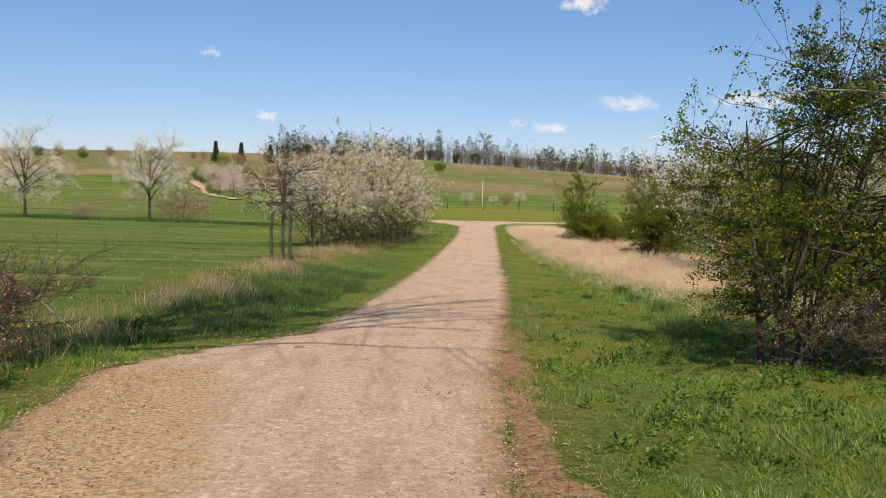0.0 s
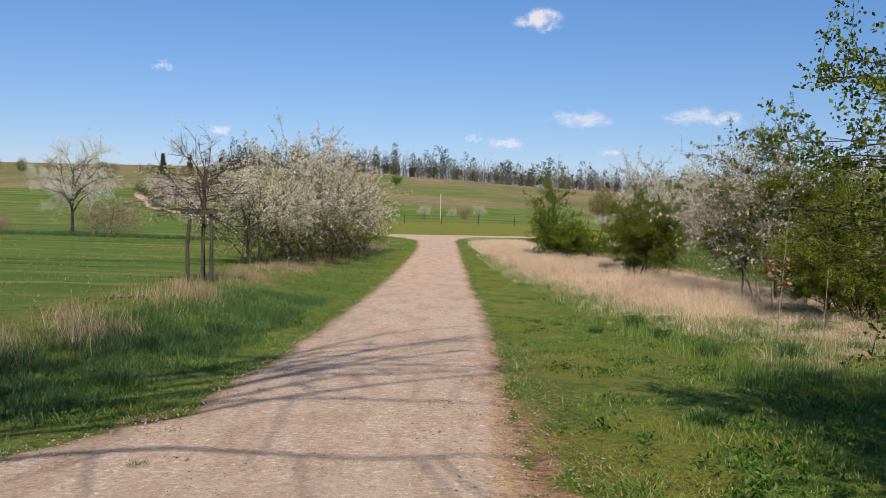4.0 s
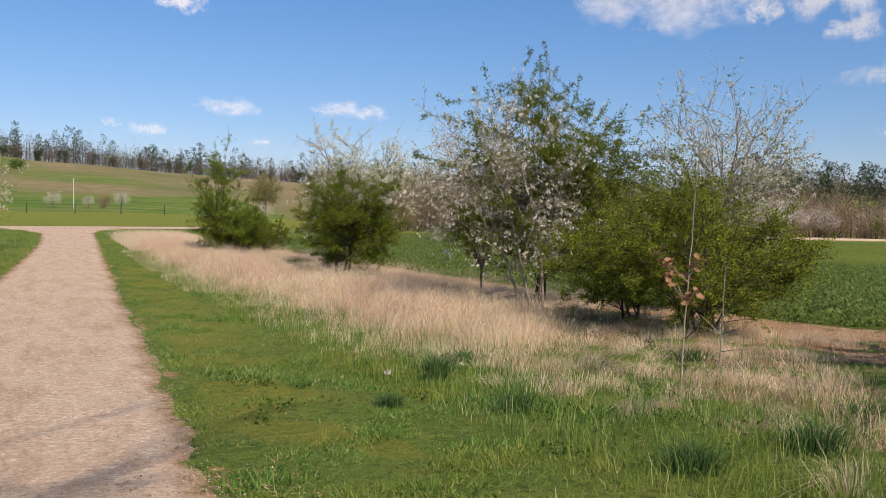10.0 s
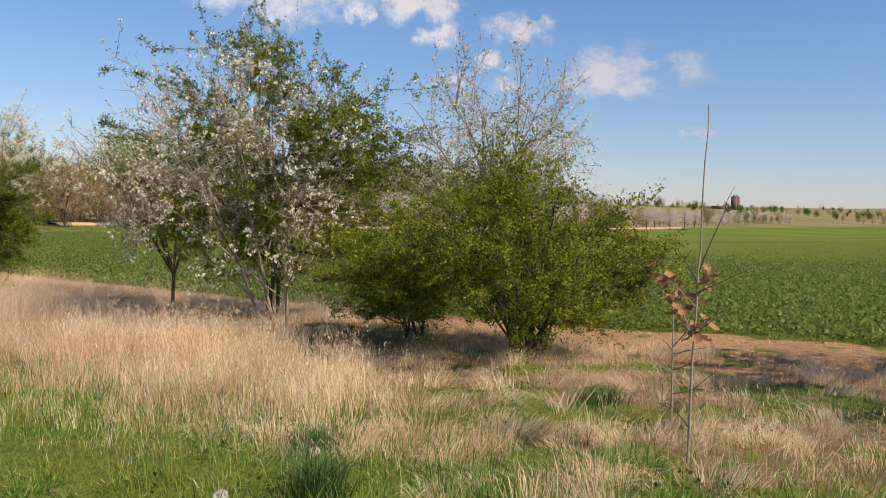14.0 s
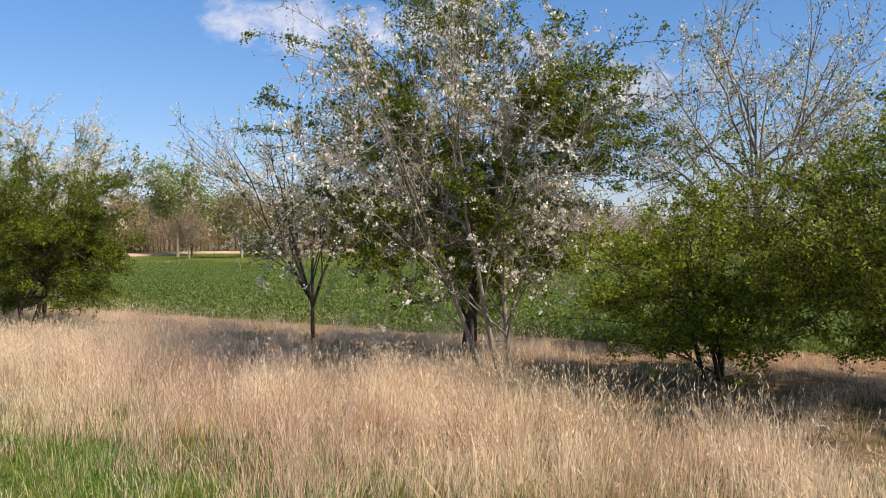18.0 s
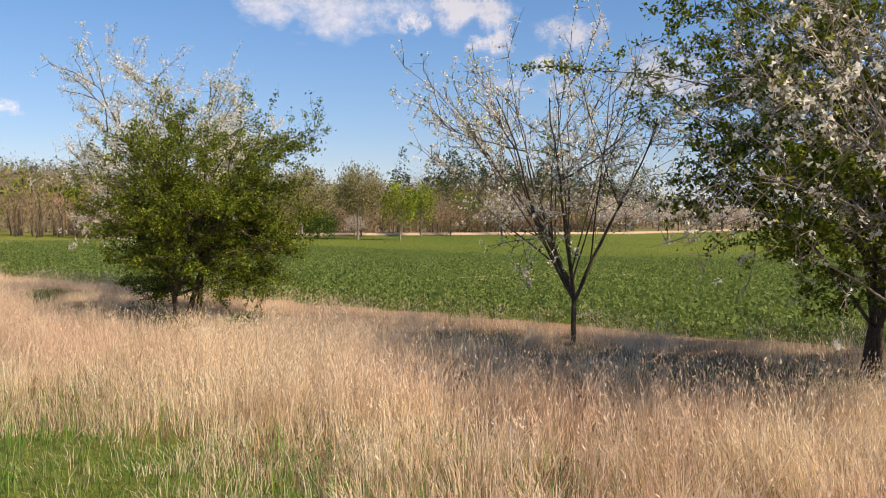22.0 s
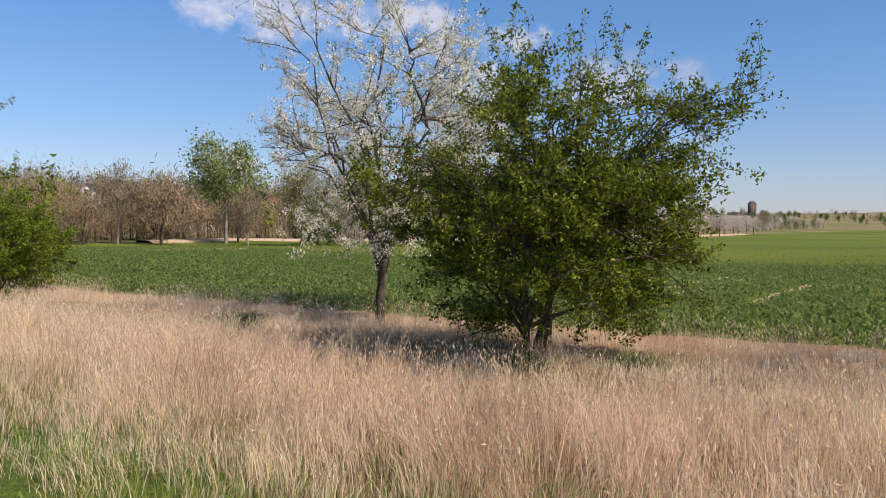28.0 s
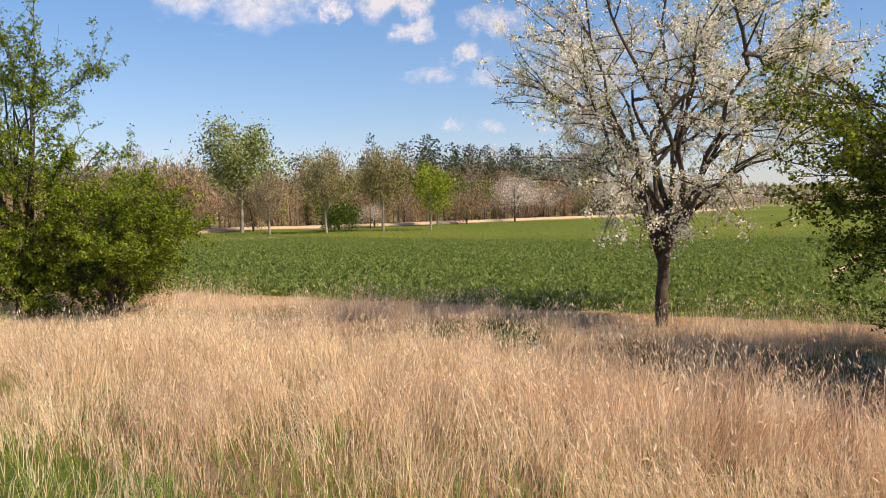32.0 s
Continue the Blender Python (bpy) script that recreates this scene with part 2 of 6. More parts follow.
def road_material():
    m, t, b = nodes_of("gravel_track")
    fine, mid, big = noise_of(t, 50, 8, 0.75), noise_of(t, 6, 5), noise_of(t, 0.9, 4)
    col = ramp(t, fine, [(0.3, (0.27, 0.185, 0.125)), (0.44, (0.55, 0.42, 0.31)), (0.7, (0.8, 0.66, 0.51))])
    col = mix(t, ramp(t, noise_of(t, 17, 9, 0.82), [(0.4, (0.7, 0.7, 0.7)), (0.54, (0, 0, 0))]), col, (0.3, 0.2, 0.135))
    col = mix(t, ramp(t, mid, [(0.4, (0, 0, 0)), (0.7, (0.75, 0.75, 0.75))]), col, (0.47, 0.34, 0.24))
    col = mix(t, ramp(t, big, [(0.45, (0, 0, 0)), (0.68, (0.55, 0.55, 0.55))]), col, (0.54, 0.43, 0.335))
    grit = noise_of(t, 20, 3, 0.55)
    col = mix(t, ramp(t, grit, [(0.58, (0, 0, 0)), (0.66, (0.6, 0.6, 0.6))]), col, (0.3, 0.21, 0.15))
    col = mix(t, ramp(t, grit, [(0.33, (0.6, 0.6, 0.6)), (0.41, (0, 0, 0))]), col, (0.84, 0.73, 0.6))
    b.inputs["Roughness"].default_value = 0.95
    b.inputs["Specular IOR Level"].default_value = 0.2
    streak = t.nodes.new("ShaderNodeMapping")
    streak.inputs["Scale"].default_value = (2.2, 0.55, 1.0)
    t.links.new(t.nodes.new("ShaderNodeTexCoord").outputs["Object"], streak.inputs["Vector"])
    dirt = noise_of(t, 1.3, 8, 0.72, streak.outputs["Vector"])
    col = mix(t, ramp(t, dirt, [(0.46, (0, 0, 0)), (0.66, (0.75, 0.75, 0.75))]), col, ramp(t, noise_of(t, 38, 5, 0.7), [(0.35, (0.16, 0.1, 0.06)), (0.62, (0.56, 0.39, 0.26))]))
    side = t.nodes.new("ShaderNodeVertexColor")
    side.layer_name = "edge"
    parts = t.nodes.new("ShaderNodeSeparateColor")
    t.links.new(side.outputs["Color"], parts.inputs[0])
    worn = calc_sum(t, parts.outputs[1], noise_of(t, 3.0, 8, 0.75), 1.4, -0.72)
    col = mix(t, ramp(t, worn, [(0.25, (0, 0, 0)), (0.55, (0.9, 0.9, 0.9))]), col, ramp(t, noise_of(t, 26, 7, 0.75), [(0.36, (0.19, 0.11, 0.06)), (0.5, (0.47, 0.32, 0.175)), (0.66, (0.72, 0.56, 0.35))]))
    rag = calc_sum(t, parts.outputs[0], noise_of(t, 4.5, 8, 0.75), 1.3, -0.65)
    col = mix(t, ramp(t, rag, [(0.3, (1, 1, 1)), (0.62, (0, 0, 0))]), col, ramp(t, noise_of(t, 30, 6, 0.7), [(0.35, (0.2, 0.12, 0.07)), (0.65, (0.5, 0.34, 0.22))]))
    col = mix(t, ramp(t, rag, [(0.1, (1, 1, 1)), (0.3, (0, 0, 0))]), col, ramp(t, noise_of(t, 45, 6, 0.7), [(0.35, (0.05, 0.07, 0.02)), (0.65, (0.2, 0.23, 0.06))]))
    t.links.new(col, b.inputs["Base Color"])
    bump(t, b, fine, 0.7, 0.018)
    return m


def calc_sum(t, a, n, k, c):
    """a + k * n + c"""
    m = t.nodes.new("ShaderNodeMath")
    m.operation = "MULTIPLY_ADD"
    t.links.new(n, m.inputs[0])
    m.inputs[1].default_value, m.inputs[2].default_value = k, c
    s = t.nodes.new("ShaderNodeMath")
    t.links.new(a, s.inputs[0])
    t.links.new(m.outputs[0], s.inputs[1])
    return s.outputs[0]


def ground_material():
    """Soil under everything, told apart by the zones painted on the sheet's corners: straw, verge and crop; bare soil, meadow and heath."""
    m, t, b = nodes_of("ground_cover")
    z1, z2 = t.nodes.new("ShaderNodeVertexColor"), t.nodes.new("ShaderNodeVertexColor")
    z1.layer_name, z2.layer_name = "zone_near", "zone_far"
    s1, s2 = t.nodes.new("ShaderNodeSeparateColor"), t.nodes.new("ShaderNodeSeparateColor")
    t.links.new(z1.outputs["Color"], s1.inputs[0])
    t.links.new(z2.outputs["Color"], s2.inputs[0])
    fine, mid, big, wide = noise_of(t, 28, 8, 0.7), noise_of(t, 3.2, 6), noise_of(t, 0.35, 5), noise_of(t, 0.03, 5)

    def zone(fac, edge=0.35):
        j = t.nodes.new("ShaderNodeMath")
        j.operation = "MULTIPLY_ADD"
        t.links.new(mid, j.inputs[0])
        j.inputs[1].default_value, j.inputs[2].default_value = edge, -edge / 2
        a = t.nodes.new("ShaderNodeMath")
        t.links.new(fac, a.inputs[0])
        t.links.new(j.outputs[0], a.inputs[1])
        return ramp(t, a.outputs[0], [(0.42, (0, 0, 0)), (0.58, (1, 1, 1))])

    def mottle(a, c, e):
        return mix(t, ramp(t, big, [(0.42, (0, 0, 0)), (0.66, (0.8, 0.8, 0.8))]), ramp(t, fine, [(0.3, a), (0.7, c)]), e)

    clump = noise_of(t, 9.0, 6, 0.65)
    verge = mottle((0.045, 0.085, 0.015), (0.19, 0.275, 0.048), (0.22, 0.235, 0.055))
    verge = mix(t, ramp(t, clump, [(0.5, (0, 0, 0)), (0.62, (0.8, 0.8, 0.8))]), verge, (0.055, 0.095, 0.024))
    verge = mix(t, ramp(t, noise_of(t, 1.6, 6, 0.7), [(0.56, (0, 0, 0)), (0.68, (0.6, 0.6, 0.6))]), verge, ramp(t, clump, [(0.4, (0.3, 0.24, 0.09)), (0.6, (0.2, 0.2, 0.05))]))
    verge = mix(t, ramp(t, noise_of(t, 75, 4, 0.7), [(0.5, (0, 0, 0)), (0.62, (0.6, 0.6, 0.6))]), verge, (0.26, 0.3, 0.07))
    straw = mottle((0.2, 0.13, 0.075), (0.4, 0.28, 0.17), (0.26, 0.17, 0.1))
    crop = mix(t, ramp(t, wide, [(0.35, (0, 0, 0)), (0.65, (1, 1, 1))]), mottle((0.058, 0.1, 0.02), (0.115, 0.17, 0.03), (0.1, 0.145, 0.027)), (0.155, 0.19, 0.033))
    soil = mottle((0.26, 0.15, 0.078), (0.6, 0.395, 0.235), (0.46, 0.285, 0.16))
    soil = mix(t, ramp(t, clump, [(0.38, (0.75, 0.75, 0.75)), (0.48, (0, 0, 0))]), soil, (0.22, 0.13, 0.075))
    meadow = mix(t, ramp(t, wide, [(0.4, (0, 0, 0)), (0.65, (1, 1, 1))]), ramp(t, big, [(0.3, (0.085, 0.155, 0.028)), (0.7, (0.13, 0.21, 0.04))]), (0.17, 0.205, 0.055))
    rows = t.nodes.new("ShaderNodeMapping")
    rows.inputs["Scale"].default_value = (0.05, 0.75, 1.0)
    t.links.new(t.nodes.new("ShaderNodeTexCoord").outputs["Object"], rows.inputs["Vector"])
    drill = noise_of(t, 1.0, 6, 0.6, rows.outputs["Vector"])
    meadow = mix(t, ramp(t, drill, [(0.36, (0.8, 0.8, 0.8)), (0.46, (0, 0, 0))]), meadow, (0.035, 0.065, 0.018))
    meadow = mix(t, ramp(t, drill, [(0.56, (0, 0, 0)), (0.66, (0.8, 0.8, 0.8))]), meadow, (0.27, 0.25, 0.1))
    heath = mix(t, ramp(t, wide, [(0.4, (0, 0, 0)), (0.62, (1, 1, 1))]), ramp(t, big, [(0.3, (0.2, 0.16, 0.085)), (0.7, (0.33, 0.26, 0.15))]), (0.15, 0.165, 0.06))
    rape = mix(t, ramp(t, clump, [(0.42, (0.9, 0.9, 0.9)), (0.56, (0.1, 0.1, 0.1))]), mottle((0.13, 0.15, 0.03), (0.34, 0.32, 0.05), (0.2, 0.22, 0.04)), verge)
    col = verge
    for fac, c in ((s2.outputs[1], meadow), (s2.outputs[2], heath), (s1.outputs[1], rape), (s1.outputs[2], crop), (s1.outputs[0], straw), (s2.outputs[0], soil)):
        col = mix(t, zone(fac), col, c)
    t.links.new(col, b.inputs["Base Color"])
    b.inputs["Roughness"].default_value = 1.0
    b.inputs["Specular IOR Level"].default_value = 0.1
    bump(t, b, calc_sum(t, fine, clump, 2.0, 0.0), 0.9, 0.05)
    return m


TRACK = road_material()
SOIL = rough_surface("pale_dry_soil", (0.36, 0.24, 0.15), (0.62, 0.45, 0.31), (0.5, 0.35, 0.23), 14, 2, 0.95, 0.6, 0.04)
GROUND = ground_material()

# ---- ground ----
def smooth(a, b, v):
    u = np.clip((np.asarray(v, dtype=float) - a) / (b - a), 0, 1)
    return u * u * (3 - 2 * u)


# the lane's fall and rise, and how far the valley reaches to the east
NORTH_Y = [-400, 0, 10, 16, 22, 30, 42, 55, 72, 78, 100, 130, 180, 260, 300, 600, 2500]
NORTH_Z = [3.0, -0.05, -0.60, -0.89, -1.15, -1.43, -1.57, -1.62, -1.60, -1.50, -1.47, -1.20, 2.6, 11.0, 8.6, 6.0, 15.0]
EAST_X = [4, 12, 30, 45, 60, 72, 106, 150, 240, 400, 900, 1500]
EAST_Z = [0, 0, -0.6, -0.95, -1.15, -1.2, -1.55, -2.0, -2.8, -3.4, -4.2, 6.0]


def height(x, y):
    x, y = np.asarray(x, dtype=float), np.asarray(y, dtype=float)
    z = np.zeros(np.broadcast(x, y).shape)
    for s in (-4, 0, 4):
        z = z + np.interp(y + s, NORTH_Y, NORTH_Z) / 3
    z = z + smooth(8, 22, y) * (0.4 * smooth(-2.3, -5, x) + 0.012 * np.clip(-x - 5, 0, 60))
    z = z + np.interp(x, EAST_X, EAST_Z) * smooth(15, 60, y)
    z = z + 0.2 * smooth(-1.0, 4.5, y - np.interp(x, FAR_X, FAR_Y)) * smooth(30, 44, x) * smooth(260, 180, x)
    z = z - smooth(150, 250, y) * np.interp(x, [-300, -20, 40, 80, 200], [0, 0, 2.4, 3.8, 4.5])
    return z


ROAD_Y = [-30, 0, 5, 7, 9, 11, 12.4, 16, 19.5, 26, 31, 37, 55, 62, 70, 74, 76.5]
ROAD_L = [-2.6, -2.7, -2.8, -3.3, -3.6, -2.75, -2.05, -1.8, -1.64, -1.36, -1.1, -0.8, 0.1, 0.3, 0.3, -0.8, -2.5]
ROAD_R = [0.2, 0.55, 0.72, 0.78, 0.84, 0.95, 1.08, 1.33, 1.57, 1.92, 2.05, 2.35, 3.05, 3.35, 3.6, 4.2, 6.0]
STRAW_Y = [12, 18, 21.5, 24.6, 28, 31, 34, 38, 43, 60, 66]
STRAW_X = [6.2, 5.6, 5.1, 4.95, 5.0, 4.8, 4.35, 4.4, 4.2, 5.0, 5.6]
CROP_Y = [-40, 12, 18, 22, 26, 30, 34, 38, 42, 46, 50, 56, 64, 76]
CROP_X = [12.6, 12.8, 12.9, 12.7, 12.5, 12.3, 12.15, 11.8, 11.5, 11.3, 10.9, 10.3, 9.3, 8.4]
FAR_ROAD = [(6, 77.5), (14, 79), (24, 80.5), (37, 90.5), (53, 98), (72, 88), (92, 86), (106, 83), (150, 88), (240, 100)]
FAR_X, FAR_Y = [p[0] for p in FAR_ROAD], [p[1] for p in FAR_ROAD]


TRAMLINES = [(16.6, 37.9, 0.108, 9.0), (16.6, 40.85, 0.118, 13.0), (16.6, 39.95, 0.118, 13.0)]


def spaced(lo, a, b, hi, step, growth):
    """Even steps from a to b, widening steps beyond."""
    out = list(np.arange(a, b + step / 2, step))
    s, v = step, out[-1]
    while v < hi:
        s *= growth
        v += s
        out.append(v)
    s, v = step, out[0]
    while v > lo:
        s *= growth
        v -= s
        out.insert(0, v)
    return np.array(out)


def mesh_of(name, verts, quads=None, tris=None, smooth_faces=False):
    """A mesh from arrays of corners, four-sided and three-sided faces."""
    me = bpy.data.meshes.new(name)
    q = np.zeros((0, 4), int) if quads is None else np.asarray(quads, int)
    r = np.zeros((0, 3), int) if tris is None else np.asarray(tris, int)
    me.vertices.add(len(verts))
    me.vertices.foreach_set("co", np.asarray(verts, dtype=np.float32).ravel())
    me.loops.add(q.size + r.size)
    me.loops.foreach_set("vertex_index", np.concatenate((q.ravel(), r.ravel())).astype(np.int32))
    me.polygons.add(len(q) + len(r))
    starts = np.concatenate((np.arange(len(q)) * 4, q.size + np.arange(len(r)) * 3))
    me.polygons.foreach_set("loop_start", starts.astype(np.int32))
    if smooth_faces:
        me.polygons.foreach_set("use_smooth", np.ones(len(q) + len(r), bool))
    me.update(calc_edges=True)
    return me


def bumps(x, y, size, seed=0.0):
    """Soft unevenness between -1 and 1."""
    return (np.sin(x * 1.3 / size + seed) * np.cos(y * 1.1 / size + 2 * seed) + 0.6 * np.sin(x * 2.9 / size + y * 2.3 / size + 3 * seed) + 0.4 * np.cos(y * 4.7 / size - x * 3.1 / size + seed)) / 2


def zones(x, y):
    """Shares of straw, crop, soil, meadow and heath at places of the sheet."""
    crop_x, straw_x = np.interp(y, CROP_Y, CROP_X), np.interp(y, STRAW_Y, STRAW_X)
    far_y = np.interp(x, FAR_X, FAR_Y)
    jitter = 0.25 * bumps(x, y, 0.6)
    crop = smooth(-0.3, 0.3, x - crop_x + jitter) * smooth(0, -1.5, y - far_y)
    straw = smooth(-0.5, 0.5, x - straw_x + jitter) * smooth(13, 17, y) * (1 - smooth(24, 21, y) * smooth(0.15, -0.25, bumps(x, y, 0.7, 1.0))) * smooth(69, 66, y) * (1 - crop)
    sway = 0.45 * bumps(x, y, 2.2, 3.0)
    bank = smooth(-3.0, -3.5, x + jitter) * smooth(-6.3, -5.6, x + jitter + sway) * smooth(10, 14, y) * smooth(62, 56, y)
    straw = np.maximum(straw, 0.45 * bank)
    near_soil = (1 - 0.75 * smooth(0.15, 0.45, bumps(x, y, 0.7, 6.0))) * smooth(1.8, 1.2, np.abs(x - crop_x + 1.4) + jitter) * smooth(27, 23, y) * smooth(3, 14, y + 3 * bumps(x, y, 1.1, 2.0))
    edge_soil = smooth(1.1, 0.55, np.abs(x - crop_x + 0.75) + jitter) * smooth(22, 26, y) * smooth(70, 60, y)
    l, r = np.interp(y, ROAD_Y, ROAD_L), np.interp(y, ROAD_Y, ROAD_R)
    side = smooth(0.8, 0.1, np.abs(l - x - 0.05 + 1.2 * jitter)) * smooth(13, 10, y) * 0.45
    rim = smooth(0.3, 0.05, np.minimum(np.abs(x - l), np.abs(x - r)) + 0.5 * jitter) * smooth(78, 60, y) * (0.35 + 0.4 * bumps(x, y, 0.9, 5))
    chips = smooth(0.36, 0.12, np.abs(x - r) + 0.7 * jitter) * smooth(17, 9, y) * 0.8
    soil = np.maximum(np.maximum(near_soil, edge_soil), np.maximum(np.maximum(side, chips), rim))
    left = smooth(-5.9, -6.5, x + jitter + sway)
    north = smooth(77, 80, y) * smooth(40, 25, x)
    meadow = np.maximum(left, north)
    heath = smooth(0.0, 1.0, smooth(140, 195, y + 14 * bumps(x, y, 30)) * 0.8 + 0.5 * bumps(x, y, 45, 2.0)) * smooth(140, 165, y)
    heath = np.maximum(heath, smooth(135, 150, y + 6 * bumps(x, y, 12)) * smooth(-4, -16, x) * smooth(-60, -38, x))
    heath = np.maximum(heath, smooth(1, 4, y - far_y) * smooth(25, 40, x))
    yellow = smooth(81, 83, y) * smooth(129, 126, y + 3 * bumps(x, y, 20)) * smooth(-18, -10, x) * smooth(40, 30, x) * 0.95
    moss = smooth(1.0, 0.35, np.abs(x - r - 0.75)) * smooth(5, 12, y) * smooth(50, 38, y) * smooth(-0.4, 0.25, bumps(x, y, 0.8, 5)) * 0.85
    yellow = np.maximum(yellow, moss)
    return straw, crop, soil, meadow, heath, yellow


def make_ground():
    xs, ys = spaced(-1500, -8, 13, 1800, 0.22, 1.14), spaced(-500, -3, 56, 2400, 0.25, 1.13)
    x, y = np.meshgrid(xs, ys)
    near = smooth(90, 30, np.hypot(x, y - 25))
    z = height(x, y) + near * (0.03 * bumps(x, y, 1.2) + 0.012 * bumps(x, y, 0.3, 1.0))
    inside = smooth(-0.1, 0.3, x - np.interp(y, ROAD_Y, ROAD_L)) * smooth(-0.1, 0.3, np.interp(y, ROAD_Y, ROAD_R) - x) * smooth(77, 76, y)
    z = z * (1 - inside) + (height(x, y) - 0.03) * inside
    n, k = y.shape
    i = np.arange(n * k).reshape(n, k)
    quads = np.stack((i[:-1, :-1], i[:-1, 1:], i[1:, 1:], i[1:, :-1]), -1).reshape(-1, 4)
    me = mesh_of("ground", np.stack((x, y, z), -1).reshape(-1, 3), quads, smooth_faces=True)
    straw, crop, soil, meadow, heath, yellow = (v.ravel() for v in zones(x, y))
    one = np.ones_like(straw)
    for name, cols in (("zone_near", (straw, yellow, crop)), ("zone_far", (soil, meadow, heath))):
        layer = me.color_attributes.new(name, "FLOAT_COLOR", "POINT")
        layer.data.foreach_set("color", np.stack((*cols, one), -1).astype(np.float32).ravel())
    me.materials.append(GROUND)
    return tagged(new("ground", me), "grassy ground with fields, rough meadow and a low hill", "ground", kind="structure")


def ribbon(name, left, right, lift, material, label, category, across=8, wander=0.1, crown=0.0, drop=0.0):
    """A track between two lines of (x, y), draped over the ground, with ragged edges."""
    left, right = np.array(left), np.array(right)
    rows = len(left)
    u = np.linspace(0, 1, across)
    p = left[:, None] * (1 - u[None, :, None]) + right[:, None] * u[None, :, None]
    x, y = p[..., 0], p[..., 1]
    rag = wander * (bumps(y, x, 0.7) + 0.5 * bumps(y, x, 0.3, 2) + 0.5 * bumps(y, x, 0.11, 4))
    x = x + rag * (np.abs(u - 0.5) * 2)[None, :] ** 3
    edge = (1 - np.abs(u * 2 - 1)[None, :] ** 4)
    z = height(x, y) + lift + crown * edge - (drop or 0.05 * (1 if crown else 0.5)) * (1 - edge)
    i = np.arange(rows * across).reshape(rows, across)
    quads = np.stack((i[:-1, :-1], i[:-1, 1:], i[1:, 1:], i[1:, :-1]), -1).reshape(-1, 4)
    me = mesh_of(name, np.stack((x, y, z), -1).reshape(-1, 3), quads, smooth_faces=True)
    wide = np.linalg.norm(right - left, axis=1)[:, None]
    near = np.clip(np.minimum(u, 1 - u)[None, :] * wide / 0.55, 0, 1)
    layer = me.color_attributes.new("edge", "FLOAT_COLOR", "POINT")
    l, r = left[:, :1], right[:, :1]
    litter = np.maximum(smooth(2.3, 0.7, x - l) * smooth(10.5, 7.5, y), 0.85 * smooth(0.5, 0.15, r - x) * smooth(24, 10, y)) if crown else 0 * near
    layer.data.foreach_set("color", np.stack((near, litter, near, np.ones_like(near)), -1).astype(np.float32).ravel())
    me.materials.append(material)
    return tagged(new(name, me), label, category, kind="structure")


def make_roads():
    ys = np.arange(-30, 76.6, 0.12)
    ribbon("road", [(np.interp(v, ROAD_Y, ROAD_L), v) for v in ys], [(np.interp(v, ROAD_Y, ROAD_R), v) for v in ys], 0.02, TRACK, "pale compacted gravel farm track with worn grassy edges", "track", 26, 0.14, 0.015)
    xs = np.arange(-5, 40, 0.5)
    cross = 79.0 + 0.0 * xs + np.where(xs < 0, -xs * 0.02, xs * 0.03)
    ribbon("road_crossing", [(v, c - 2.6) for v, c in zip(xs, cross)], [(v, c + 1.0) for v, c in zip(xs, cross)], 0.05, TRACK, "pale gravel lane that crosses the track's end", "lane", 8, 0.2, 0.01)
    far = [(v, np.interp(v, FAR_X, FAR_Y)) for v in np.arange(40, 200, 2.0)]
    ribbon("road_far", far, [(a, c + 2.6) for a, c in far], 0.22, TRACK, "pale lane along the far edge of the field", "lane", 12, 0.2, drop=0.3)
    for x0, y0, slope, long in TRAMLINES:
        line = [(v, y0 + slope * (v - x0) + 0.05 * math.sin(v)) for v in np.arange(x0, x0 + long, 0.4)]
        ribbon("tramline", [(a, c - 0.13) for a, c in line], [(a, c + 0.13) for a, c in line], 0.015, SOIL, "pale bare wheel track of a tractor through the crop", "tramline", 6, 0.05)
    hill = [(-31.0, 118.0), (-33.0, 124.0), (-37.0, 130.0), (-41.0, 137.0), (-43.0, 144.0), (-47.0, 152.0), (-50.0, 160.0), (-52.0, 168.0)]
    hx = np.interp(np.linspace(0, 7, 60), range(8), [h[0] for h in hill])
    hy = np.interp(np.linspace(0, 7, 60), range(8), [h[1] for h in hill])
    ribbon("road_hill", list(zip(hx - 1.1, hy)), list(zip(hx + 1.1, hy)), 0.15, TRACK, "pale dirt lane winding up the far slope", "lane", 4, 0.3)


make_ground()
make_roads()


# ---- parts and plants ----
def ground_at(x, y):
    return float(height(x, y))


def part(name, me, material, parent, label=""):
    """One mesh as one part of a thing."""
    if not me.materials:
        me.materials.append(material)
    ob = new(name, me)
    ob.parent = parent
    return tagged(ob, label)


def thing(name, x, y, label, category, group="", z=None, turn=0.0):
    ob = new(name)
    ob.empty_display_size = 0.2
    ob.matrix_world = pose(x, y, ground_at(x, y) if z is None else z, 0, 0, turn)
    return tagged(ob, label, category, group)


